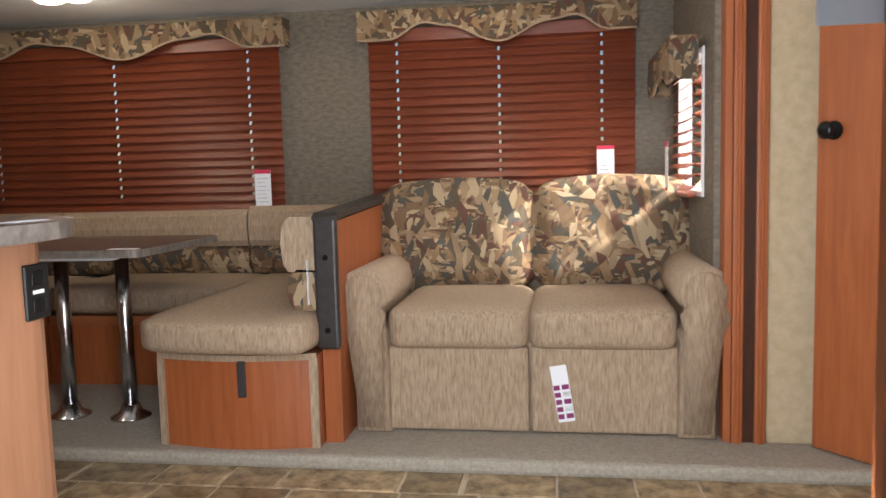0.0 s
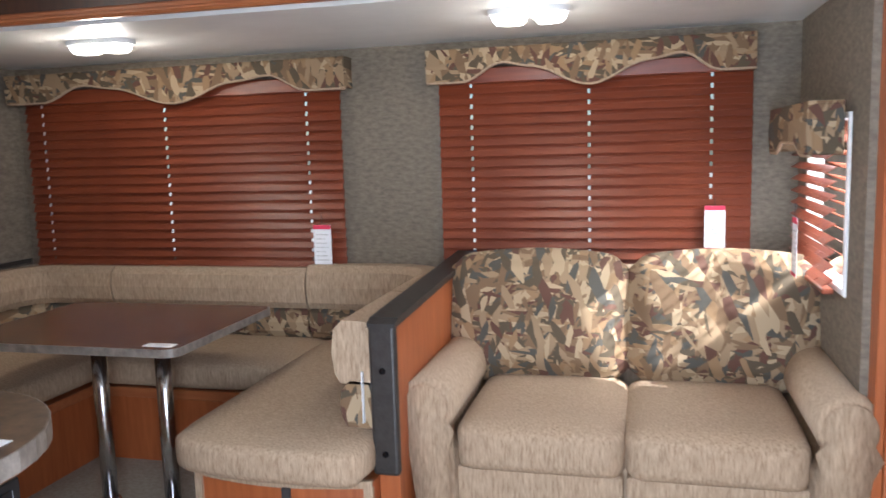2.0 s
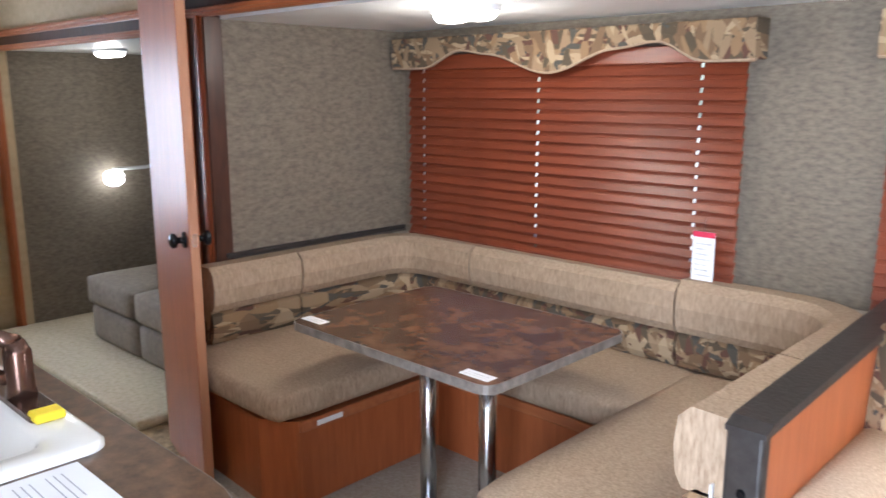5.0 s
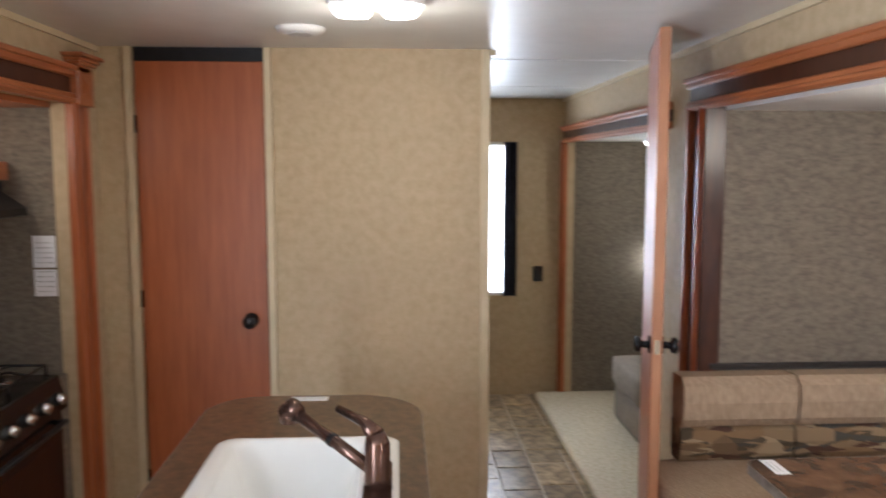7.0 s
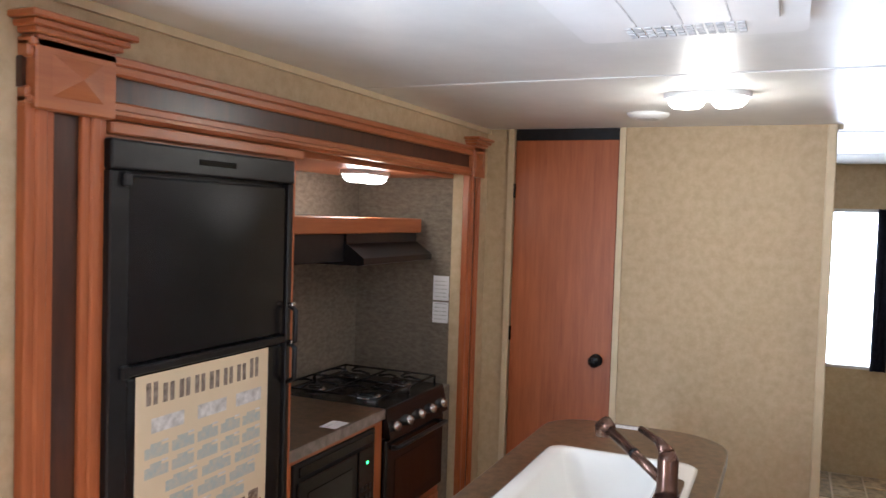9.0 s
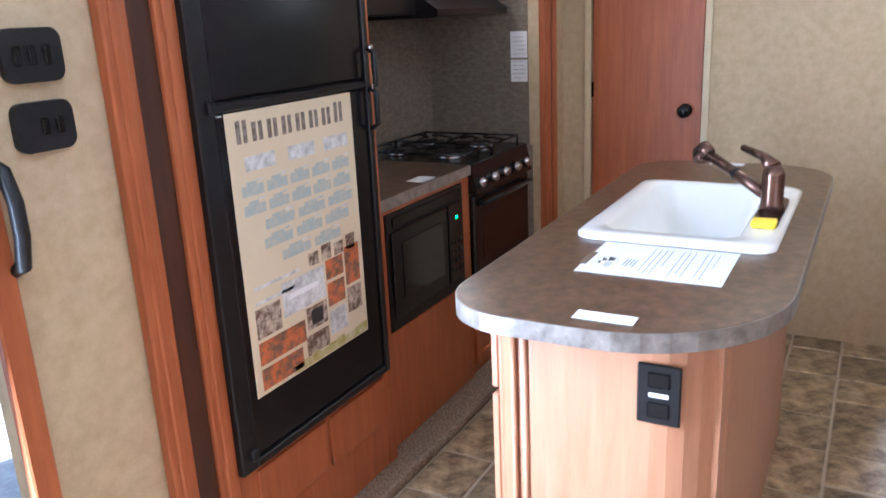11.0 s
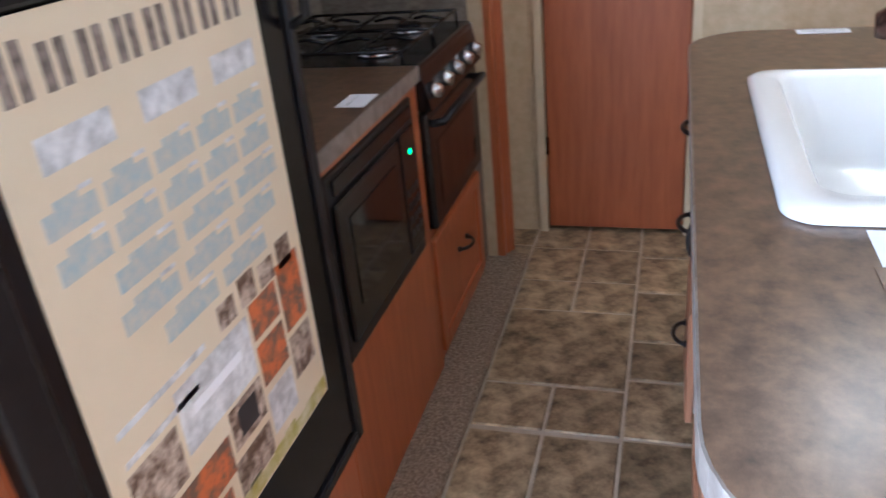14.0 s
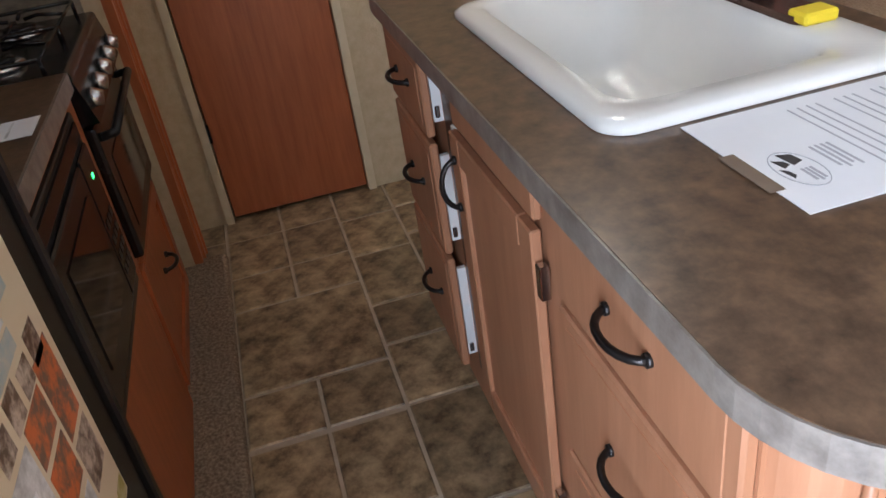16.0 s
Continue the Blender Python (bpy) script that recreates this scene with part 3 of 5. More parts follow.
def valance(name, axis, at, out, u0, u1, z0, z1, waves, label):
    """A padded cloth cornice with a wavy lower edge and side returns. waves: (share of length, drop) along the edge."""
    ob = thing(name, {"y": ((u0 + u1) / 2, at, z0), "x": (at, (u0 + u1) / 2, z0)}[axis], label, "valance", "cloth valances")
    pts = []
    for i in range(41):
        f = i / 40
        for (fa, da), (fb, db) in zip(waves, waves[1:]):
            if fa <= f <= fb:
                s = (f - fa) / (fb - fa)
                pts.append((u0 + f * (u1 - u0), z0 + (da + (db - da) * (0.5 - 0.5 * math.cos(math.pi * s)))))
                break
    bm = bmesh.new()
    put = lambda u, o, z: bm.verts.new((u, at + out * o, z) if axis == "y" else (at + out * o, u, z))
    rings = [[put(u, 0, z), put(u, 0.014, z), put(u, 0.020, (z + z1) / 2), put(u, 0.014, z1), put(u, 0, z1)] for u, z in pts]
    for r0, r1 in zip(rings, rings[1:]):
        for i in range(5):
            bm.faces.new((r0[i], r0[(i + 1) % 5], r1[(i + 1) % 5], r1[i]))
    bm.faces.new(rings[0])
    bm.faces.new(rings[-1][::-1])
    part("front", bm, PATTERN, ob)
    back = at - out * 0.085
    for u in (u0, u1 - 0.014):
        q0, q1 = sorted((back, at))
        bm = box(u, q0, z0 + waves[0][1], u + 0.014, q1, z1, 0.003) if axis == "y" else box(q0, u, z0 + waves[0][1], q1, u + 0.014, z1, 0.003)
        part("return", bm, PATTERN, ob)
    cord = [((p[0], at + out * 0.008, p[1] - 0.002) if axis == "y" else (at + out * 0.008, p[0], p[1] - 0.002)) for p in pts]
    part("piping", tube(cord, 0.007, 6), FABRIC, ob, "tan fabric welt along the wavy edge", True)
    q0, q1 = sorted((back, at + out * 0.014))
    part("top_board", box(u0, q0, z1, u1, q1, z1 + 0.008) if axis == "y" else box(q0, u0, z1, q1, u1, z1 + 0.008), PATTERN, ob)
    return ob


WAVE = [(0, 0.03), (0.115, 0.03), (0.25, 0.105), (0.33, 0.085), (0.52, 0.0), (0.70, 0.085), (0.79, 0.105), (0.90, 0.03), (1, 0.03)]
valance("valance", "y", 3.90, -1, -2.45, -0.675, 1.632, 1.788, WAVE, "leaf-patterned padded valance over the dinette window")
valance("valance", "y", 3.90, -1, -0.305, 1.012, 1.632, 1.788, WAVE, "leaf-patterned padded valance over the sofa window")
valance("valance", "x", 1.075, -1, 3.12, 3.86, 1.335, 1.485, [(0, 0.0), (0.15, 0.0), (0.35, 0.04), (0.65, 0.04), (0.85, 0.0), (1, 0.0)], "leaf-patterned padded valance on the small side window")


def hang_tag(at, w, h, axis, label):
    ob = thing("hang_tag", at, label, "tag", "warning tags")
    x, y, z = at
    flat = (lambda a, c, b, d, o: box(x + a, y - o, z + c, x + b, y - o + 0.001, z + d)) if axis == "y" else (lambda a, c, b, d, o: box(x - o, y + a, z + c, x - o + 0.001, y + b, z + d))
    part("card", flat(-w / 2, 0, w / 2, h, 0), PAPER, ob)
    part("red_edge", flat(-w / 2, 0, w / 2, h * 0.055, 0.0015), INK_RED, ob)
    part("red_edge", flat(-w / 2, h * 0.90, w / 2, h, 0.0015), INK_RED, ob)
    for k in range(7):
        part("print_line", flat(-w * 0.38, h * (0.16 + 0.1 * k), w * (0.36 - 0.1 * (k % 3)), h * (0.185 + 0.1 * k), 0.0015), INK_GREY, ob)
    part("string", tube([(x, y, z + h), (x, y, z + h + 0.05)], 0.0012, 5), INK, ob)
    return ob


hang_tag((-0.83, 3.925, 0.86), 0.085, 0.195, "y", "white and red tag hanging on the dinette blind")
hang_tag((0.87, 3.925, 0.945), 0.08, 0.18, "y", "white and red tag hanging on the sofa blind")
hang_tag((1.09, 3.46, 0.92), 0.085, 0.20, "x", "white and red tag hanging on the side blind")

# curtain on the bunk-room window
cur = thing("curtain", (-5.07, 2.60, 0.70), "narrow dark navy curtain beside the bunk window", "curtain")
bm = bmesh.new()
ring = []
for z in (0.72, 1.80):
    ring.append([bm.verts.new((-5.075 + 0.014 * math.sin(i * 1.9), 2.50 + 0.012 * i + (0.05 * max(0, z - 1.7) * (8 - i) / 8), z)) for i in range(9)])
for i in range(8):
    bm.faces.new((ring[0][i], ring[0][i + 1], ring[1][i + 1], ring[1][i]))
bmesh.ops.solidify(bm, geom=bm.faces[:], thickness=0.006)
part("drape", bm, CURTAIN, cur)

# ---- dinette ----
def dinette_seat(name, x0, y0, x1, y1, front, label, top=0.53, cut=0.0):
    """Bench unit: a wooden base with a cushion on it. front: outline of the base in plan."""
    ob = thing(name, ((x0 + x1) / 2, (y0 + y1) / 2, ZF), label, "dinette seat", "dinette benches")
    part("base", prism(front, ZF, 0.385), CHERRY, ob)
    return ob


left = dinette_seat("dinette_bench", -2.42, 2.72, -1.93, 3.98, [(-2.478, 2.745), (-1.92, 2.715), (-1.79, 2.79), (-1.79, 3.99), (-2.478, 3.99)], "dinette bench with cherry base and oatmeal cushion at the wall")
part("seat_cushion", cushion(-2.478, 2.69, 0.395, -1.76, 3.98, 0.53, 0.045, 0.012), FABRIC, left, "oatmeal chenille seat cushion", True)
part("edge_rail", box(-1.805, 2.80, 0.34, -1.775, 3.50, 0.385, 0.008, 2), CHERRY_X, left)
part("label_sticker", box(-1.774, 2.87, 0.352, -1.773, 2.99, 0.372), PAPER, left, "small white sticker")
back = dinette_seat("dinette_bench", -1.93, 3.5, -0.80, 3.99, [(-1.785, 3.52), (-0.80, 3.52), (-0.80, 3.99), (-1.785, 3.99)], "dinette bench with cherry base under the window")
part("seat_cushion", cushion(-1.76, 3.46, 0.395, -0.79, 3.98, 0.53, 0.045, 0.012), FABRIC, back, "oatmeal chenille seat cushion", True)
part("edge_rail", box(-1.77, 3.505, 0.34, -0.80, 3.525, 0.385, 0.006, 2), CHERRY_X, back)
right = dinette_seat("dinette_bench", -0.80, 2.75, -0.20, 3.99, [(-0.80, 2.745)] + [(-0.80 + 0.6 * i / 8, 2.745 - 0.045 * math.sin(math.pi * i / 8)) for i in range(1, 8)] + [(-0.20, 2.745), (-0.20, 3.99), (-0.80, 3.99)], "dinette bench with bowed cherry front beside the sofa")
bow = lambda x: 2.745 - 0.045 * math.sin(math.pi * (x + 0.80) / 0.6)
bm = bmesh.new()
for i in range(12):
    a, b = -0.80 + 0.05 * i, -0.75 + 0.05 * i
    prism([(a, bow(a) - 0.012), (b, bow(b) - 0.012), (b, bow(b) + 0.002), (a, bow(a) + 0.002)], 0.372, 0.395, bm=bm)
part("fabric_welt", bm, FABRIC, right, "oatmeal fabric edging under the cushion")
for a, b in ((-0.803, -0.775), (-0.225, -0.198)):
    part("fabric_welt", prism([(a, bow(a) - 0.012), (b, bow(b) - 0.012), (b, bow(b) + 0.004), (a, bow(a) + 0.004)], ZF, 0.372), FABRIC, right)
bm = cushion(-0.845, 2.62, 0.398, -0.20, 3.98, 0.535, 0.045, 0.012, 10)
for v in bm.verts:
    if v.co.y < 2.9:
        s = max(0.0, min(1.0, (-0.52 - v.co.x) / 0.33))
        v.co.y += 0.06 * s * s
part("seat_cushion", bm, FABRIC, right, "oatmeal chenille seat cushion with bowed front", True)
part("pull_strap", box(-0.475, bow(-0.46) - 0.020, 0.245, -0.445, bow(-0.46) - 0.010, 0.375, 0.003), INK, right, "black webbing pull strap")

# divider panel with padded black edge
div = thing("dinette_divider", (-0.165, 3.4, ZF), "cherry divider panel with padded black vinyl edge", "divider panel")
part("panel", prism([(2.80, ZF), (3.99, ZF), (3.99, 0.905), (2.80, 0.855)], -0.195, -0.13, "x"), CHERRY, div)
bm = box(-0.205, 2.765, 0.40, -0.12, 2.80, 0.875, 0.012, 3)
prism([(2.765, 0.862), (3.99, 0.913), (3.99, 0.935), (2.80, 0.888), (2.765, 0.874)], -0.207, -0.118, "x", bm=bm)
part("padded_edge", bm, VINYL, div, "black padded vinyl edge")
for z in (0.47, 0.73):
    bm = tube([(-0.1625, 2.768, z), (-0.1625, 2.758, z)], [0.012, 0.008], 10)
    part("button", bm, BLACK, div)


def back_section(bm, path, thick, z0, z1, r=0.03):
    """A padded band that follows a plan path; thick is measured to the path's left side."""
    prof = [(0, z0 + r), (r * 0.4, z0), (thick - r * 0.6, z0), (thick, z0 + r), (thick + 0.008, (z0 + z1) / 2), (thick, z1 - r), (thick - r, z1), (0, z1 - 0.004)]
    pts = [Vector((p[0], p[1], 0)) for p in path]
    rings = []
    for i, p in enumerate(pts):
        d = (pts[min(i + 1, len(pts) - 1)] - pts[max(i - 1, 0)]).normalized()
        nrm = Vector((-d.y, d.x, 0))
        rings.append([bm.verts.new((p.x + nrm.x * o, p.y + nrm.y * o, z)) for o, z in prof])
    k = len(prof)
    for a, b in zip(rings, rings[1:]):
        for i in range(k):
            bm.faces.new((a[i], a[(i + 1) % k], b[(i + 1) % k], b[i]))
    bm.faces.new(rings[0][::-1])
    bm.faces.new(rings[-1])
    return bm


def arc(cx, cy, r, a0, a1, n=8):
    return [(cx + r * math.cos(radians(a0 + (a1 - a0) * i / n)), cy + r * math.sin(radians(a0 + (a1 - a0) * i / n))) for i in range(n + 1)]


ube = thing("wraparound_cushion", (-1.3, 3.8, 0.53), "wraparound oatmeal backrest with leaf-patterned lower band", "cushion")
W, B, E = -2.478, 3.985, -0.205
sections = [
    [(W, 3.24), (W, 2.81)],
    [(-1.92, B)] + [(W + 0.25, B)] + arc(W + 0.25, B - 0.25, 0.25, 90, 180, 8)[1:] + [(W, 3.25)],
    [(-0.90, B), (-1.91, B)],
    [(E, 3.30)] + arc(E - 0.30, B - 0.30, 0.30, 0, 90, 10) + [(-0.89, B)],
    [(E, 2.80), (E, 3.29)],
]
for k, s in enumerate(sections):
    s = s[::-1]
    part("upper_pad", back_section(bmesh.new(), s[::-1], 0.125, 0.675, 0.86 if k < 3 else 0.875), FABRIC, ube, "plain oatmeal upper pad")
    part("lower_pad", back_section(bmesh.new(), s[::-1], 0.105, 0.535, 0.685), PATTERN, ube, "leaf-patterned lower pad")
part("top_ledge", box(-2.478, 3.90, 0.848, -0.22, 3.985, 0.852), CARPET, ube, "thin fabric ledge along the wall")
part("ledge_strip", box(-2.484, 2.95, 0.862, -2.468, 3.98, 0.885, 0.004), VINYL, ube, "black vinyl strip on the wall")
part("paper_tag", box(-0.235, 2.775, 0.56, -0.232, 2.79, 0.72), PAPER, ube, "white paper tag")

# dinette table
here = TABLE
table = thing("dinette_table", (-1.43, 3.27, ZF), "walnut laminate dinette table on two chrome pedestals", "table")
part("tabletop", prism(round_rect(-1.905, 2.915, -0.975, 3.63, 0.05), 0.735, 0.762), TABLETOP, table, "walnut laminate top")
rr = round_rect(-1.909, 2.911, -0.971, 3.634, 0.054)
bm = bmesh.new()
for z0, z1 in ((0.733, 0.7615),):
    inner = round_rect(-1.903, 2.917, -0.977, 3.628, 0.048)
    vs = [[bm.verts.new((p[0], p[1], z)) for p in o] for o, z in ((inner, z0), (rr, z0), (rr, z1), (inner, z1))]
    k = len(rr)
    for a in range(4):
        for i in range(k):
            bm.faces.new((vs[a][i], vs[a][(i + 1) % k], vs[(a + 1) % 4][(i + 1) % k], vs[(a + 1) % 4][i]))
part("edge_band", bm, LAM_EDGE, table, "grey laminate edge band")
part("cleat", box(-1.75, 2.99, 0.715, -1.13, 3.05, 0.7325, 0.003), WHITE, table)
for x in (-1.462, -1.192):
    leg = part("pedestal", tube([(x, 3.165, 0.09), (x, 3.165, 0.732)], 0.029, 20), STEEL, table, "chrome tube pedestal", True)
    part("floor_cup", tube([(x, 3.165, ZF), (x, 3.165, ZF + 0.006), (x, 3.165, 0.075), (x, 3.165, 0.105)], [0.082, 0.080, 0.045, 0.034], 24), STEEL, leg, "flared chrome floor cup", True)
for x, y in ((-1.84, 2.98), (-1.06, 2.965)):
    t = thing("paper_label", (x, y, 0.762), "small white printed label on the table corner", "label", "paper labels")
    part("card", box(x - 0.055, y - 0.022, 0.7622, x + 0.055, y + 0.022, 0.7632), PAPER, t)
    for k in range(2):
        part("print_line", box(x - 0.04, y - 0.012 + 0.014 * k, 0.7632, x + 0.04, y - 0.007 + 0.014 * k, 0.7635), INK_GREY, t)

here = ROOM
# ---- sofa ----
sofa = thing("loveseat", (0.52, 3.35, ZF), "oatmeal chenille loveseat with leaf-patterned back cushions", "sofa")
SX0, SX1, SYF = -0.140, 1.222, 2.90
MID = (SX0 + SX1) / 2
part("front_panel", box(SX0 + 0.13, SYF + 0.045, ZF + 0.005, MID - 0.004, SYF + 0.10, 0.375, 0.012, 2), FABRIC, sofa)
part("front_panel", box(MID + 0.004, SYF + 0.045, ZF + 0.005, SX1 - 0.13, SYF + 0.10, 0.375, 0.012, 2), FABRIC, sofa)
part("frame_body", box(SX0 + 0.08, SYF + 0.09, ZF, SX1 - 0.08, 3.86, 0.40, 0.01), FABRIC, sofa)
part("back_frame", box(SX0 + 0.03, 3.66, ZF, SX1 - 0.03, 3.86, 0.90, 0.03, 3), FABRIC, sofa)


def arm(x0, x1, flare):
    """A rolled arm: its front outline carried back along the seat."""
    w = x1 - x0
    cx = (x0 + x1) / 2 + flare * 0.015
    out = [(x0 + 0.03 if flare < 0 else x0, ZF + 0.004), (x1 if flare < 0 else x1 - 0.03, ZF + 0.004)]
    roll = [(cx + (w / 2 + 0.012) * math.cos(radians(a)), 0.572 + 0.098 * math.sin(radians(a))) for a in range(-45, 226, 15)]
    bm = prism(out + [(out[1][0], 0.44)] + roll + [(out[0][0], 0.44)], SYF, 3.70, "y")
    es = [e for e in bm.edges if abs(e.verts[0].co.y - SYF) < 1e-4 and abs(e.verts[1].co.y - SYF) < 1e-4]
    bmesh.ops.bevel(bm, geom=es, offset=0.022, segments=3, affect="EDGES")
    return bm


part("arm", arm(SX0, SX0 + 0.16, -1), FABRIC, sofa, "rolled chenille arm", True)
part("arm", arm(SX1 - 0.16, SX1, 1), FABRIC, sofa, "rolled chenille arm", True)
for a, b in ((SX0 + 0.155, MID - 0.002), (MID + 0.002, SX1 - 0.155)):
    part("seat_cushion", cushion(a, SYF + 0.02, 0.36, b, 3.55, 0.525, 0.045, 0.014, 10), FABRIC, sofa, "oatmeal chenille seat cushion", True)
lean = lambda x: Matrix.Translation((x, 3.50, 0.53)) @ Matrix.Rotation(radians(-13), 4, "X") @ Matrix.Translation((-x, -3.50, -0.53))
for a, b in ((SX0 + 0.0, MID - 0.003), (MID + 0.003, SX1 - 0.01)):
    part("back_cushion", cushion(a, 3.44, 0.515, b, 3.62, 0.975, 0.075, 0.035, 18, turn=lean((a + b) / 2), tuft=0.03), PATTERN, sofa, "tufted leaf-patterned back cushion", True)
here = Vector((0.035, -0.055, 0))
t = thing("care_tag", (0.60, 2.985, 0.12), "white and purple care tag hanging on the sofa front", "tag")
INK_PURPLE = material("purple_ink", (0.22, 0.02, 0.12), 0.6)
tilt = Matrix.Translation((0.60, 2.99, 0.35)) @ Matrix.Rotation(radians(-9), 4, "Y") @ Matrix.Translation((-0.60, -2.99, -0.35))
part("card", box(0.57, 2.986, 0.10, 0.63, 2.988, 0.31, turn=tilt), PAPER, t)
for k in range(5):
    part("print_block", box(0.572, 2.9845, 0.112 + 0.027 * k, 0.594, 2.9858, 0.13 + 0.027 * k, turn=tilt), INK_PURPLE, t)
    part("print_block", box(0.602, 2.9845, 0.112 + 0.027 * k, 0.628, 2.9858, 0.13 + 0.027 * k, turn=tilt), INK_GREY if k % 2 else INK_PURPLE, t)
here = ROOM


# ---- lamps ----
def ceiling_lamp(x, y, z, label, along, power=7.0):
    """Twin-bulb oval dome light; along is the axis its two lenses lie on."""
    ob = thing("ceiling_lamp", (x, y, z), label, "ceiling light", "twin dome lights")
    q = Matrix.Translation((x, y, z)) @ (Matrix.Rotation(radians(90), 4, "Z") if along == "y" else Matrix.Identity(4))
    bm = prism(round_rect(-0.14, -0.065, 0.14, 0.065, 0.06, 6), -0.018, 0.0)
    bmesh.ops.transform(bm, matrix=q, verts=bm.verts)
    part("base_plate", bm, WHITE, ob)
    for s in (-1, 1):
        bm = bmesh.new()
        rings = []
        for f, zz in ((1.0, -0.018), (0.93, -0.034), (0.72, -0.046), (0.35, -0.050)):
            o = round_rect(0.012, -0.055, 0.128, 0.055, [0.05, 0.012, 0.012, 0.05], 4)
            rings.append([bm.verts.new((s * (0.07 + (p[0] - 0.07) * f), p[1] * f, zz)) for p in o])
        k = len(rings[0])
        for a, b in zip(rings, rings[1:]):
            for i in range(k):
                bm.faces.new((a[i], a[(i + 1) % k], b[(i + 1) % k], b[i]))
        bm.faces.new(rings[-1])
        bmesh.ops.transform(bm, matrix=q, verts=bm.verts)
        part("lens", bm, LIT, ob, "glowing frosted lens", True)
    lamp("dome_bulb", "POINT", power, Matrix.Translation(Vector((x, y, z - 0.10)) + here), (1, 0.86, 0.66), radius=0.06)
    return ob


ceiling_lamp(-1.88, 1.71, ZC, "lit twin dome light on the main ceiling", "y", 2.05)
ceiling_lamp(-1.46, 3.32, ZS, "lit twin dome light above the dinette", "x", 2.95)
ceiling_lamp(0.22, 3.30, ZS, "lit twin dome light above the loveseat", "x", 2.3)
ceiling_lamp(-1.97, 0.37, ZS, "lit twin dome light above the stove", "x", 0.73)
ceiling_lamp(-4.35, 3.35, 1.80, "lit dome light above the bunk seats", "x", 1.15)

# ---- kitchen ----
here = KITCHEN
FY = 0.73
cab = thing("refrigerator_cabinet", (-0.82, 0.45, 0.035), "cherry cabinet surround built round the refrigerator", "cabinet")
part("top_rail", box(-1.18, 0.60, 1.815, -0.46, FY - 0.015, 1.853), CHERRY_X, cab)
part("side_stile", box(-1.185, 0.20, 0.035, -1.135, FY - 0.010, 1.85, 0.003), CHERRY, cab)
part("lower_panel", box(-1.18, 0.60, 0.035, -0.46, FY - 0.012, 0.385, 0.003), CHERRY, cab)
part("cornice", box(-1.20, FY - 0.02, 1.822, -0.46, FY + 0.008, 1.85, 0.004), CHERRY_X, cab)
for a, b in ((-1.125, -0.83), (-0.815, -0.52)):
    bm = box(a, FY - 0.014, 0.20, b, FY - 0.004, 0.36, 0.006, 2)
    part("raised_panel", bm, CHERRY, cab)
fr = thing("refrigerator", (-0.80, 0.45, 0.385), "black two-door refrigerator with a sales poster on its lower door", "refrigerator")
part("body", box(-1.13, 0.20, 0.388, -0.446, FY - 0.008, 1.812), BLACK_SATIN, fr)
part("top_grille", box(-1.132, FY - 0.01, 1.745, -0.446, FY + 0.022, 1.812, 0.006, 2), BLACK_SATIN, fr)
part("freezer_door", box(-1.105, FY - 0.005, 1.305, -0.505, FY + 0.012, 1.735, 0.006, 2), BLACK, fr, "glossy black freezer door")
part("lower_door", box(-1.105, FY - 0.005, 0.415, -0.505, FY + 0.012, 1.275, 0.006, 2), BLACK, fr, "glossy black lower door")
for a, b, c, d in ((-1.132, -1.108, 0.388, 1.745), (-0.502, -0.446, 0.388, 1.745), (-1.108, -0.502, 0.388, 0.412), (-1.108, -0.502, 1.279, 1.301)):
    part("frame_bar", box(a, FY - 0.01, c, b, FY + 0.020, d, 0.004), BLACK_SATIN, fr)
part("badge", box(-0.86, FY + 0.0225, 1.772, -0.72, FY + 0.024, 1.786), BLACK_GLASS, fr)
for z in (1.33, 1.22):
    part("handle", tube([(-1.118, FY + 0.018, z - 0.06), (-1.118, FY + 0.045, z - 0.045), (-1.118, FY + 0.045, z + 0.045), (-1.118, FY + 0.018, z + 0.06)], 0.008, 8), BLACK_SATIN, fr, "black pull handle", True)
    part("latch", box(-1.128, FY + 0.02, z + 0.055, -1.108, FY + 0.04, z + 0.068, 0.003), STEEL, fr)
for z in (0.43, 1.29, 1.72):
    part("hinge", box(-0.50, FY + 0.012, z - 0.012, -0.475, FY + 0.032, z + 0.02, 0.004), BLACK_SATIN, fr)

# poster on the refrigerator
po = thing("poster", (-0.77, FY + 0.014, 0.57), "cream sales poster with floor plans and photographs", "poster")
PY = FY + 0.0135
PX0, PX1, PZ0, PZ1 = -0.532, -1.030, 0.565, 1.275
part("sheet", box(PX1, PY, PZ0, PX0, PY + 0.001, PZ1), POSTER, po)


def printed(name, u0, v0, u1, v1, mat, step=1):
    """A printed patch on the poster; u from its left to right, v from its top down, both 0 to 1."""
    x0, x1 = PX0 + (PX1 - PX0) * u0, PX0 + (PX1 - PX0) * u1
    z0, z1 = PZ1 + (PZ0 - PZ1) * v1, PZ1 + (PZ0 - PZ1) * v0
    part(name, box(x1, PY + 0.001, z0, x0, PY + 0.001 + 0.0006 * step, z1), mat, po)


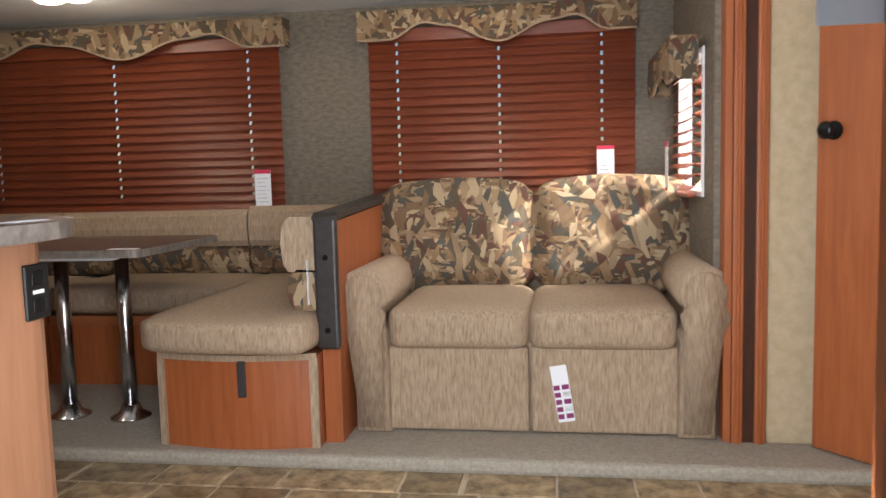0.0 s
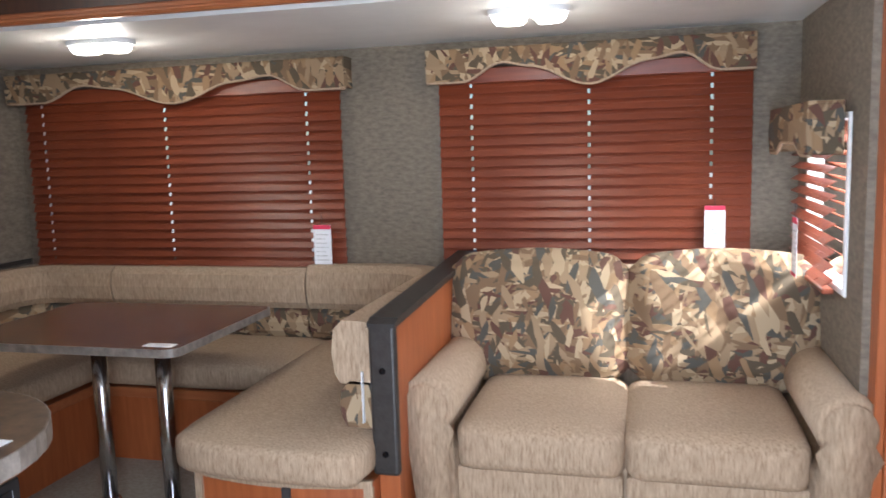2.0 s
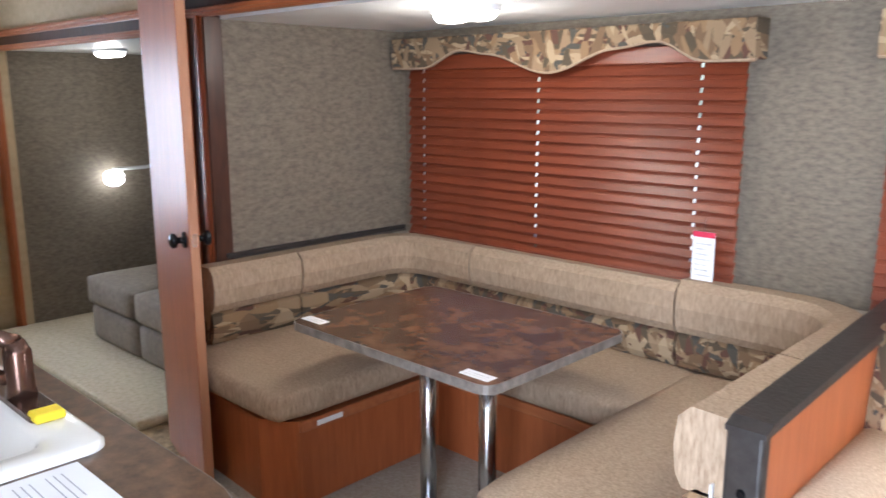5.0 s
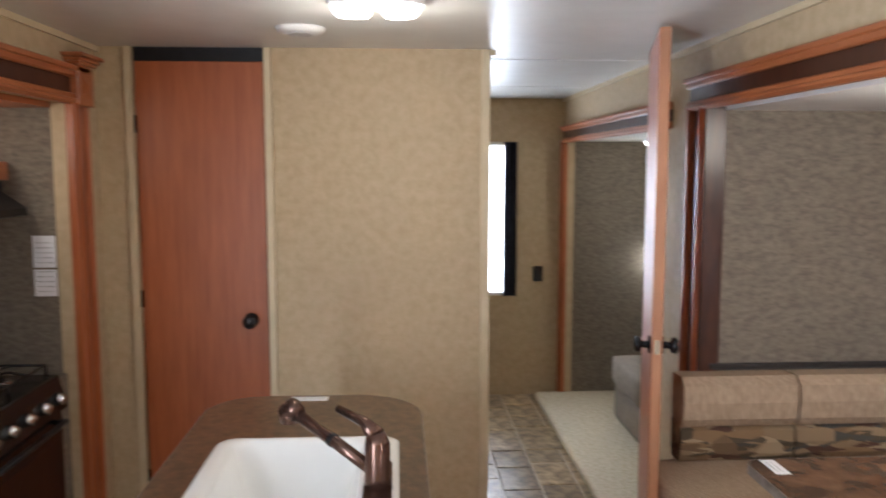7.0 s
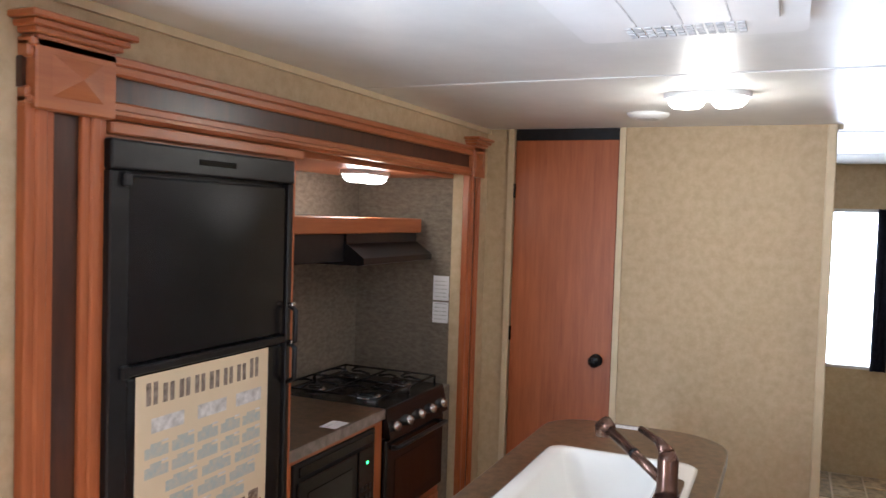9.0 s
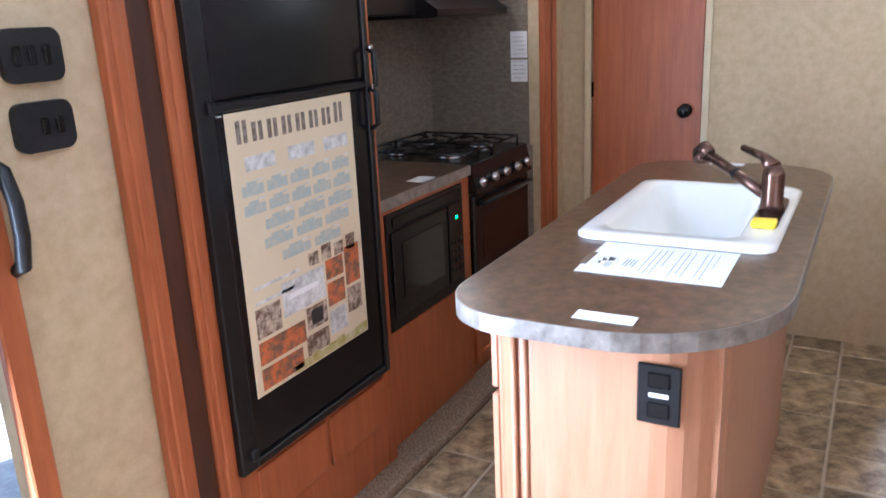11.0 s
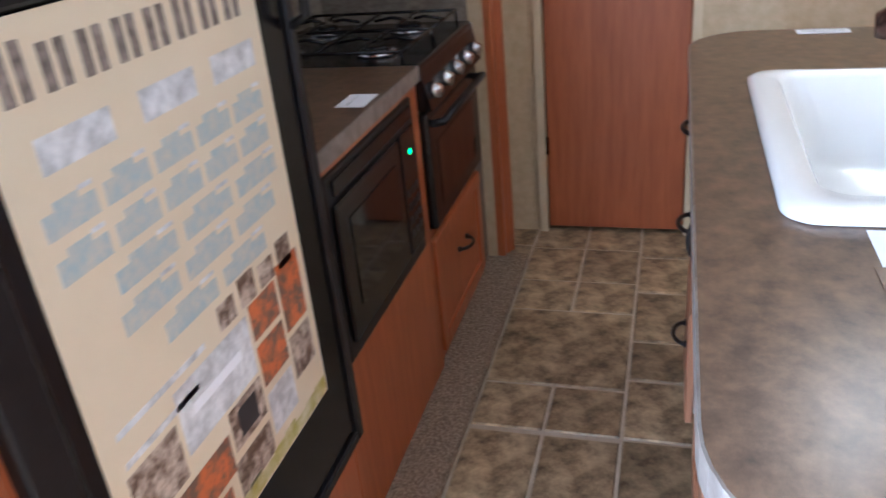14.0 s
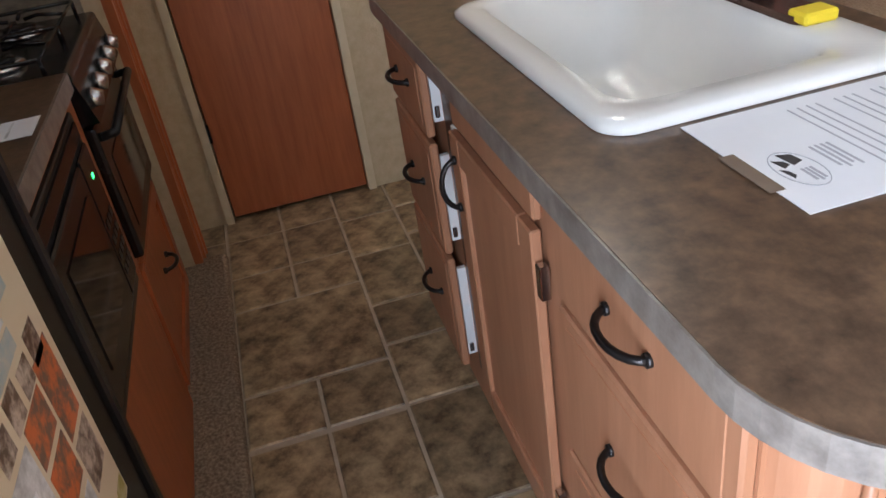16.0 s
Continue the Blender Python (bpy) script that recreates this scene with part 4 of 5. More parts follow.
for k in range(8):
    # the title as plain bars of its size and colour
    u = 0.065 + 0.110 * k
    top = 0.028 if k in (0, 7) else 0.040
    printed("title_bar", u, top, u + 0.030, 0.104, INK_TITLE, 1)
    printed("title_bar", u + 0.046, top, u + 0.074, 0.104, INK_TITLE, 1)
for u in (0.10, 0.42, 0.72):
    printed("picture", u, 0.15, u + 0.22, 0.20, INK_GREY)
for r, (n, u0, du) in enumerate(((5, 0.06, 0.18), (5, 0.06, 0.18), (3, 0.2, 0.26), (3, 0.18, 0.25), (2, 0.3, 0.27))):
    for k in range(n):
        u, v = u0 + du * k, 0.235 + 0.066 * r
        printed("plan", u, v + 0.012, u + du * 0.86, v + 0.048, INK_BLUE)
        printed("plan", u + du * 0.2, v, u + du * 0.6, v + 0.012, INK_BLUE)
        printed("caption_line", u + du * 0.62, v - 0.004, u + du * 0.85, v + 0.003, INK_GREY)
for k in range(4):
    printed("swatch", 0.50 + 0.115 * k, 0.565 - 0.012 * (k % 2), 0.585 + 0.115 * k, 0.615, INK_BROWN)
printed("caption_line", 0.06, 0.60, 0.42, 0.612, INK_GREY)
printed("caption_line", 0.06, 0.655, 0.36, 0.667, INK_GREY)
for u0, v0, u1, v1, m in ((0.05, 0.68, 0.24, 0.79, INK_BROWN), (0.26, 0.63, 0.62, 0.76, INK_GREY), (0.64, 0.62, 0.80, 0.70, INK_ORANGE), (0.82, 0.60, 0.96, 0.76, INK_ORANGE), (0.05, 0.805, 0.42, 0.89, INK_ORANGE), (0.44, 0.77, 0.62, 0.86, INK_BROWN), (0.64, 0.715, 0.80, 0.81, INK_ORANGE), (0.82, 0.775, 0.96, 0.88, INK_BROWN), (0.05, 0.905, 0.38, 0.985, INK_ORANGE), (0.42, 0.88, 0.62, 0.96, INK_BROWN), (0.64, 0.83, 0.80, 0.93, INK_GREY)):
    printed("photo", u0, v0, u1, v1, m)
for k in range(9):
    printed("leaf_border", 0.30 + 0.077 * k, 0.965 - 0.006 * (k % 3), 0.375 + 0.077 * k, 0.995, INK_OLIVE)
printed("photo_screen", 0.48, 0.785, 0.58, 0.845, INK, 2)
printed("photo_awning", 0.32, 0.68, 0.56, 0.70, PAPER, 2)

# base cabinet, counter, microwave
base = thing("microwave_cabinet", (-1.51, 0.45, 0.035), "cherry base cabinet holding the microwave", "cabinet")
part("side_panel", box(-1.85, 0.17, 0.035, -1.835, 0.685, 0.87), CHERRY, base)
part("lower_front", box(-1.835, 0.655, 0.035, -1.187, 0.685, 0.455, 0.003), CHERRY, base)
part("top_rail", box(-1.835, 0.655, 0.862, -1.187, 0.688, 0.880, 0.002), CHERRY_X, base)
part("stile", box(-1.835, 0.655, 0.455, -1.79, 0.685, 0.862), CHERRY, base)
part("stile", box(-1.245, 0.655, 0.455, -1.187, 0.685, 0.862), CHERRY, base)
top = thing("kitchen_counter", (-1.51, 0.43, 0.88), "brown stone-look laminate counter beside the stove", "counter")
part("slab", box(-1.848, 0.152, 0.882, -1.187, 0.695, 0.918), LAMINATE, top)
part("edge_band", box(-1.848, 0.695, 0.880, -1.187, 0.699, 0.917), LAM_EDGE, top)
lb = thing("paper_label", (-1.56, 0.65, 0.918), "small white printed label on the kitchen counter", "label", "paper labels")
part("card", box(-1.60, 0.62, 0.9183, -1.505, 0.685, 0.9192), PAPER, lb)
part("print_line", box(-1.59, 0.64, 0.9192, -1.515, 0.645, 0.9195), INK_GREY, lb)
mw = thing("microwave", (-1.51, 0.5, 0.46), "black built-in microwave with a green clock", "microwave")
part("body", box(-1.785, 0.30, 0.462, -1.25, 0.672, 0.858), BLACK_SATIN, mw)
part("trim_frame", box(-1.787, 0.672, 0.458, -1.248, 0.692, 0.860, 0.006, 2), BLACK_SATIN, mw)
part("door", box(-1.64, 0.692, 0.50, -1.265, 0.702, 0.80, 0.004), BLACK, mw)
part("door_glass", box(-1.60, 0.702, 0.56, -1.32, 0.7045, 0.755), BLACK_GLASS, mw, "black glass window")
part("vent", box(-1.76, 0.692, 0.815, -1.28, 0.697, 0.845), BLACK, mw)
part("control_panel", box(-1.765, 0.692, 0.50, -1.655, 0.700, 0.80, 0.003), BLACK, mw)
part("display", box(-1.722, 0.700, 0.742, -1.708, 0.7012, 0.752), GREEN, mw, "green clock digits")
for r in range(4):
    for c in range(3):
        part("key", box(-1.75 + 0.03 * c, 0.700, 0.54 + 0.035 * r, -1.73 + 0.03 * c, 0.7012, 0.558 + 0.035 * r), BLACK_SATIN, mw)

# stove
st = thing("stove", (-2.12, 0.42, 0.40), "black gas stove with four burners and steel knobs", "stove")
part("oven_body", box(-2.405, 0.16, 0.455, -1.855, 0.675, 0.885), BLACK_SATIN, st)
part("cooktop", box(-2.41, 0.155, 0.885, -1.852, 0.70, 0.915, 0.010, 2), BLACK, st, "glossy black enamel cooktop")
part("control_panel", prism([(0.675, 0.80), (0.722, 0.80), (0.70, 0.895), (0.675, 0.895)], -2.405, -1.855, "x"), BLACK, st)
for k in range(5):
    x = -1.90 - 0.112 * k
    part("knob", tube([(x, 0.708, 0.845), (x, 0.722, 0.842), (x, 0.738, 0.839)], [0.021, 0.020, 0.016], 16), STEEL, st, "steel burner knob", True)
door = part("oven_door", box(-2.40, 0.675, 0.47, -1.86, 0.705, 0.79, 0.008, 2), BLACK, st, "black glass oven door")
part("glass", box(-2.33, 0.705, 0.52, -1.93, 0.7065, 0.70), BLACK_GLASS, door)
part("door_handle", tube([(-2.36, 0.705, 0.755), (-2.36, 0.735, 0.76), (-1.90, 0.735, 0.76), (-1.90, 0.705, 0.755)], 0.010, 8), BLACK_SATIN, door, "", True)
for x, y, r in ((-1.99, 0.545, 0.045), (-2.27, 0.545, 0.045), (-1.99, 0.29, 0.036), (-2.27, 0.29, 0.036)):
    b = part("burner", tube([(x, y, 0.915), (x, y, 0.925), (x, y, 0.930)], [r * 1.25, r * 1.2, r], 20), STEEL, st, "shiny steel burner", True)
    part("burner_cap", tube([(x, y, 0.930), (x, y, 0.938), (x, y, 0.940)], [r * 0.85, r * 0.85, r * 0.6], 18), BLACK, b, "", True)
for x0, x1 in ((-2.13, -1.865), (-2.40, -2.14)):
    bm = bmesh.new()
    xm, cs = (x0 + x1) / 2, ((0.29), (0.545))
    for a, b in (((x0, 0.19), (x1, 0.19)), ((x0, 0.655), (x1, 0.655)), ((x0, 0.19), (x0, 0.655)), ((x1, 0.19), (x1, 0.655)), ((x0, 0.42), (x1, 0.42))):
        tube([(a[0], a[1], 0.948), (b[0], b[1], 0.948)], 0.0045, 6, bm=bm)
    for y in cs:
        for dx, dy in ((1, 0), (-1, 0), (0, 1), (0, -1)):
            e = (xm + dx * (x1 - x0) / 2, y + dy * 0.105)
            tube([(e[0], e[1], 0.948), (xm + dx * 0.05, y + dy * 0.05, 0.957), (xm + dx * 0.018, y + dy * 0.018, 0.952)], 0.0045, 6, bm=bm)
    for x in (x0, x1):
        for y in (0.19, 0.655):
            tube([(x, y, 0.914), (x, y, 0.948)], 0.005, 6, bm=bm)
    part("grate", bm, BLACK, st, "black wire grate", True)
dc = thing("drawer_cabinet", (-2.12, 0.45, 0.035), "cherry drawer cabinet below the stove", "cabinet")
part("body", box(-2.43, 0.20, 0.035, -1.852, 0.672, 0.452), CHERRY, dc)


def pull(x, y, z, length, axis, parent, out=(0, 1, 0)):
    """A bowed bronze cabinet pull."""
    o = Vector(out)
    a = Vector((1, 0, 0)) if axis == "x" else Vector((0, 0, 1)) if axis == "z" else Vector((0, 1, 0))
    c = Vector((x, y, z))
    pts = [c + a * (length / 2) * math.cos(radians(t)) + o * (0.032 * math.sin(radians(t))) for t in range(0, 181, 18)]
    bm = tube(pts, [0.0075] + [0.0055] * 9 + [0.0075], 8)
    for s in (-1, 1):
        tube([c + a * s * length / 2 - o * 0.002, c + a * s * length / 2 + o * 0.006], 0.009, 10, bm=bm)
    return part("handle", bm, BRONZE_DARK, parent, "dark bronze bow handle", True)


BRONZE_DARK = material("dark_bronze", (0.02, 0.018, 0.018), 0.3, (0.04, 0.035, 0.033), 20, metal=0.7)


def panel_front(name, x0, z0, x1, z1, y, out, parent, mat=CHERRY, frame_w=0.045, label=""):
    """A framed cabinet front with a recessed panel, facing out (+1 or -1) along y."""
    t = out * 0.018
    front = part(name, box(x0 + 0.003, min(y, y + t * 0.5), z0 + 0.003, x1 - 0.003, max(y, y + t * 0.5), z1 - 0.003), mat, parent, label)
    for a, b, c, d in ((x0, x0 + frame_w, z0, z1), (x1 - frame_w, x1, z0, z1), (x0 + frame_w, x1 - frame_w, z0, z0 + frame_w), (x0 + frame_w, x1 - frame_w, z1 - frame_w, z1)):
        part("rail", box(a, min(y, y + t), c, b, max(y, y + t), d, 0.003), mat, front)
    return front


d = panel_front("drawer_front", -2.40, 0.075, -1.87, 0.43, 0.672, 1, dc)
pull(-2.13, 0.692, 0.30, 0.09, "x", d)
part("filler", box(-2.553, 0.16, 0.04, -2.432, 0.665, 0.88), PAPER_GREY, dc, "papered filler strip beside the stove")

# hood
hood = thing("range_hood", (-1.85, 0.40, 1.46), "black range hood under a cherry fascia", "range hood")
part("fascia", box(-2.50, 0.16, 1.585, -1.19, 0.52, 1.65, 0.004), CHERRY_X, hood, "cherry wood fascia shelf")
part("shell", prism([(0.16, 1.46), (0.16, 1.585), (0.50, 1.585), (0.50, 1.545), (0.58, 1.49), (0.58, 1.465), (0.56, 1.46)], -2.49, -1.86, "x"), BLACK_SATIN, hood)
part("black_shelf", box(-1.86, 0.16, 1.475, -1.19, 0.49, 1.585, 0.004), BLACK_SATIN, hood)

for z0, z1 in ((1.27, 1.385), (1.165, 1.262)):
    o = thing("instruction_card", (-2.553, 0.60, z0), "white printed instruction card on the wall by the stove", "card", "instruction cards")
    part("card", box(-2.5545, 0.565, z0, -2.553, 0.645, z1), PAPER, o)
    for k in range(5):
        part("print_line", box(-2.553, 0.575, z0 + 0.015 + 0.018 * k, -2.5525, 0.635, z0 + 0.02 + 0.018 * k), INK_GREY, o)

here = ROOM
# bathroom door
here = BATH
bd = thing("bathroom_door", (-2.85, 1.045, 0.015), "closed plain cherry bathroom door with black knob", "door")
part("leaf", box(-2.868, 0.795, 0.015, -2.835, 1.298, 2.045, 0.003), CHERRY, bd)


def knob(p, out, parent, mat=BLACK):
    o, p = Vector(out), Vector(p)
    r = part("knob", tube([p, p + o * 0.008, p + o * 0.009, p + o * 0.028, p + o * 0.034, p + o * 0.05, p + o * 0.058], [0.031, 0.030, 0.013, 0.012, 0.026, 0.029, 0.016], 18), mat, parent, "round black knob", True)
    return r


knob((-2.835, 1.228, 1.008), (1, 0, 0), bd)
for z in (1.1, 0.35, 1.8):
    part("hinge", box(-2.838, 0.788, z - 0.035, -2.829, 0.80, z + 0.035, 0.002), BLACK, bd)

here = ROOM
# open hallway door
hd = thing("hallway_door", (-2.50, 2.82, 0.015), "open cherry hallway door standing beside the dinette", "door")
ang = math.atan2(2.635 - 2.79, -2.145 + 2.745)
tm = Matrix.Translation((-2.745, 2.79, 0)) @ Matrix.Rotation(ang, 4, "Z")
part("leaf", box(0, -0.018, 0.012, 0.60, 0.018, 2.085, 0.003, turn=tm), CHERRY, hd)
part("edge_face", box(0.60, -0.016, 0.013, 0.603, 0.016, 2.084, turn=tm), MAPLE, hd, "lighter wood door edge")
part("latch_plate", box(0.603, -0.010, 1.00, 0.605, 0.010, 1.05, turn=tm), STEEL, hd)
for s in (-1, 1):
    o3 = tm.to_3x3() @ Vector((0, s, 0))
    p3 = tm @ Vector((0.54, s * 0.018, 1.02))
    k = knob(p3, o3, hd)
    tip = p3 + o3 * 0.045
    part("lever", tube([tip, tip - (tm.to_3x3() @ Vector((0.05, 0, 0)))], 0.008, 8), BLACK, k, "", True)

# bedroom door, folded against the wall
br = thing("bedroom_door", (1.66, 2.68, 0.055), "open plain cherry bedroom door with black knob", "door")
ang = math.atan2(2.42 - 2.89, 1.84 - 1.46)
tm2 = Matrix.Translation((1.51, 2.88, 0)) @ Matrix.Rotation(ang, 4, "Z")
part("leaf", box(0, -0.018, 0.055, 0.60, 0.018, 2.0, 0.003, turn=tm2), CHERRY, br)
knob(tm2 @ Vector((0.06, -0.018, 1.12)), tm2.to_3x3() @ Vector((0, -1, 0)), br)

# ---- island ----
here = ISLAND
isl = thing("island_cabinet", (-1.25, 1.63, 0), "honey wood island cabinet with drawers and doors", "kitchen island")
IX0, IX1, IY0, IY1 = -1.95, -0.540, 1.38, 1.83
bm = box(IX0, IY0, 0.0, IX1 - 0.06, IY1, 0.76)
box(IX0, IY0, 0.76, IX1 - 0.06, IY0 + 0.03, 0.903, bm=bm)
box(IX0, IY1 - 0.03, 0.76, IX1 - 0.06, IY1, 0.903, bm=bm)
part("carcass", bm, MAPLE, isl)
part("end_panel", prism(round_rect(IX1 - 0.13, IY0 - 0.004, IX1, IY1 + 0.004, [0.12, 0.001, 0.001, 0.10]), 0.0, 0.902), MAPLE, isl, "honey wood end panel with rounded corners")
for y in (IY0 + 0.03, IY0 + 0.055):
    part("corner_bead", tube([(IX1 + 0.001, y + 0.03, 0.0), (IX1 + 0.001, y + 0.03, 0.90)], 0.006, 8), MAPLE, isl, "", True)
FYI = IY0 - 0.001


def drawer(x0, z0, x1, z1, name="drawer", out=0.0):
    bm = box(x0, FYI - 0.018 - out, z0, x1, FYI - out, z1, 0.004, 1)
    box(x0 + 0.025, FYI - 0.0195 - out, z0 + 0.022, x1 - 0.025, FYI - 0.017 - out, z1 - 0.022, 0.001, bm=bm)
    f = part(name, bm, MAPLE, isl)
    pull((x0 + x1) / 2, FYI - 0.019 - out, (z0 + z1) / 2 + 0.005, 0.10, "x", f, (0, -1, 0))
    return f


for z0, z1 in ((0.70, 0.865), (0.42, 0.685), (0.10, 0.405)):
    drawer(-1.02, z0, -0.60, z1)
for z0, z1 in ((0.70, 0.865), (0.42, 0.685), (0.10, 0.405)):
    # the far drawers stand a little open and show their white sides
    f = drawer(-1.94, z0, -1.63, z1, out=0.02)
    part("drawer_side", box(-1.645, FYI - 0.0185, z0 + 0.03, -1.633, FYI + 0.001, z1 - 0.03), WHITE, f, "white drawer side")
    part("slide_clip", box(-1.632, FYI - 0.016, z0 + 0.04, -1.626, FYI - 0.006, z0 + 0.065, 0.002), STEEL, f)
part("false_front", box(-1.50, FYI - 0.016, 0.775, -1.10, FYI, 0.865, 0.004), MAPLE, isl)
# no real opening here: a thin dark strip carries the gap's shade
part("gap_shade", box(-1.615, FYI - 0.0015, 0.10, -1.515, FYI - 0.0005, 0.86), DARKWOOD, isl, "dark strip coloured as the shaded opening beside the cabinet door")
part("white_liner", box(-1.533, FYI - 0.012, 0.12, -1.520, FYI - 0.002, 0.76), WHITE, isl, "white cabinet liner edge")
f = panel_front("door", -1.515, 0.10, -1.10, 0.76, FYI - 0.004, -1, isl, MAPLE, 0.055)
pull(-1.487, FYI - 0.023, 0.66, 0.10, "z", f, (0, -1, 0))
for z in (0.20, 0.68):
    part("hinge", box(-1.097, FYI - 0.020, z - 0.03, -1.078, FYI - 0.004, z + 0.03, 0.002), STEEL, isl)
ou = part("outlet", box(IX1, 1.69, 0.725, IX1 + 0.008, 1.77, 0.845, 0.003), BLACK_SATIN, isl, "black power outlet")
part("socket", box(IX1 + 0.008, 1.71, 0.80, IX1 + 0.010, 1.75, 0.83, 0.002), BLACK, ou)
part("socket", box(IX1 + 0.008, 1.71, 0.74, IX1 + 0.010, 1.75, 0.77, 0.002), BLACK, ou)
part("sticker", box(IX1 + 0.008, 1.712, 0.781, IX1 + 0.0095, 1.748, 0.789), PAPER, ou)

ct = thing("island_countertop", (-1.25, 1.63, 0.90), "brown stone-look laminate island countertop with rounded ends", "countertop")
CX0, CX1, CY0, CY1, CZ = -2.03, -0.430, 1.317, 1.93, 0.94
SX = (-1.600, -1.015, 1.455, 1.790)
outer = round_rect(CX0, CY0, CX1, CY1, [0.31, 0.20, 0.15, 0.15], 10)
hole = round_rect(SX[0], SX[2], SX[1], SX[3], 0.05, 10)
bm = bmesh.new()
k = len(outer)
rows = [[bm.verts.new((p[0], p[1], z)) for p in o] for o, z in ((outer, CZ - 0.036), (outer, CZ), (hole, CZ), (hole, CZ - 0.036))]
for a in range(4):
    for i in range(k):
        bm.faces.new((rows[a][i], rows[a][(i + 1) % k], rows[(a + 1) % 4][(i + 1) % k], rows[(a + 1) % 4][i]))
part("slab", bm, LAMINATE, ct, "brown mottled laminate slab")
outer2 = round_rect(CX0 - 0.003, CY0 - 0.003, CX1 + 0.003, CY1 + 0.003, [0.313, 0.203, 0.153, 0.153], 10)
bm = bmesh.new()
rows = [[bm.verts.new((p[0], p[1], z)) for p in o] for o, z in ((outer, CZ - 0.037), (outer2, CZ - 0.037), (outer2, CZ - 0.001), (outer, CZ - 0.001))]
for a in range(4):
    for i in range(k):
        bm.faces.new((rows[a][i], rows[a][(i + 1) % k], rows[(a + 1) % 4][(i + 1) % k], rows[(a + 1) % 4][i]))
part("edge_band", bm, LAM_EDGE, ct, "grey laminate edge band")

sink = thing("sink", (-1.31, 1.655, 0.94), "white drop-in acrylic sink with rounded rim", "sink")
bm = bmesh.new()
levels = [(-1.62, 1.415, -0.962, 1.868, 0.045, CZ + 0.001), (-1.62, 1.415, -0.962, 1.868, 0.045, CZ + 0.010), (-1.61, 1.425, -0.972, 1.858, 0.04, CZ + 0.016), (-1.600, 1.462, -1.022, 1.785, 0.05, CZ + 0.014), (-1.590, 1.470, -1.032, 1.777, 0.05, CZ + 0.004), (-1.545, 1.515, -1.075, 1.735, 0.06, CZ - 0.13), (-1.52, 1.54, -1.10, 1.71, 0.05, CZ - 0.15)]
rows = [[bm.verts.new((p[0], p[1], l[5])) for p in round_rect(l[0], l[1], l[2], l[3], l[4], 6)] for l in levels]
k = len(rows[0])
for a, b in zip(rows, rows[1:]):
    for i in range(k):
        bm.faces.new((a[i], a[(i + 1) % k], b[(i + 1) % k], b[i]))
bm.faces.new(rows[-1])
part("basin", bm, PORCELAIN, sink, "", True)
part("drain", tube([(-1.31, 1.63, CZ - 0.149), (-1.31, 1.63, CZ - 0.145)], [0.045, 0.04], 20), STEEL, sink)
fa = thing("faucet", (-1.275, 1.822, 0.955), "bronze single-lever faucet with pull-out head", "faucet")
FX, FW = -1.275, 1.822
part("deck_plate", prism(round_rect(FX - 0.15, FW - 0.03, FX + 0.15, FW + 0.03, 0.03), CZ + 0.014, CZ + 0.026), BRONZE, fa)
part("body", tube([(FX, FW, CZ + 0.02), (FX, FW, CZ + 0.045), (FX, FW, CZ + 0.115), (FX - 0.002, FW - 0.004, CZ + 0.138)], [0.032, 0.027, 0.027, 0.020], 18), BRONZE, fa, "", True)
spout = part("spout", tube([(FX, FW - 0.012, CZ + 0.060), (FX - 0.09, FW - 0.105, CZ + 0.097), (FX - 0.165, FW - 0.185, CZ + 0.128)], [0.014, 0.014, 0.015], 14), BRONZE, fa, "", True)
part("joint_ring", tube([(FX - 0.082, FW - 0.097, CZ + 0.0937), (FX - 0.090, FW - 0.105, CZ + 0.097)], 0.0158, 14), BLACK, spout, "black joint ring", True)
part("spray_head", tube([(FX - 0.160, FW - 0.180, CZ + 0.135), (FX - 0.178, FW - 0.199, CZ + 0.140), (FX - 0.190, FW - 0.209, CZ + 0.130), (FX - 0.191, FW - 0.210, CZ + 0.103)], [0.015, 0.024, 0.026, 0.021], 14), BRONZE, fa, "", True)
part("lever", tube([(FX, FW - 0.002, CZ + 0.132), (FX - 0.035, FW - 0.03, CZ + 0.152), (FX - 0.095, FW - 0.088, CZ + 0.163)], [0.021, 0.012, 0.009], 12), BRONZE, fa, "", True)
part("yellow_tag", box(FX + 0.112, FW - 0.028, CZ + 0.016, FX + 0.155, FW + 0.028, CZ + 0.034, 0.004), YELLOW, fa, "yellow paper tag")

sheet = thing("paper_sheet", (-0.87, 1.645, CZ), "white printed sheet lying on the island beside the sink", "paper")
part("page", box(-0.951, 1.502, CZ + 0.001, -0.721, 1.800, CZ + 0.002), PAPER, sheet)
INK_SOFT = material("pale_print", (0.42, 0.42, 0.45), 0.6)
oval = [(-0.800 + 0.040 * math.cos(radians(a)), 1.548 + 0.023 * math.sin(radians(a)), CZ + 0.0023) for a in range(0, 361, 15)]
part("emblem_outline", tube(oval, 0.0006, 5, caps=False), INK_SOFT, sheet, "thin oval outline")
for x0, x1, y0, y1 in ((-0.836, -0.808, 1.546, 1.562), (-0.826, -0.806, 1.534, 1.546), (-0.806, -0.784, 1.530, 1.538)):
    part("emblem_shape", prism([(x0, y0), (x1, y0 + 0.003), (x1 - 0.005, y1), (x0 + 0.006, y1 - 0.002)], CZ + 0.002, CZ + 0.0026), INK, sheet, "dark tree-like shape")
for k in range(3):
    part("print_line", box(-0.798, 1.548 + 0.005 * k, CZ + 0.002, -0.772 + 0.003 * (k % 2), 1.551 + 0.005 * k, CZ + 0.0026), INK_SOFT, sheet)
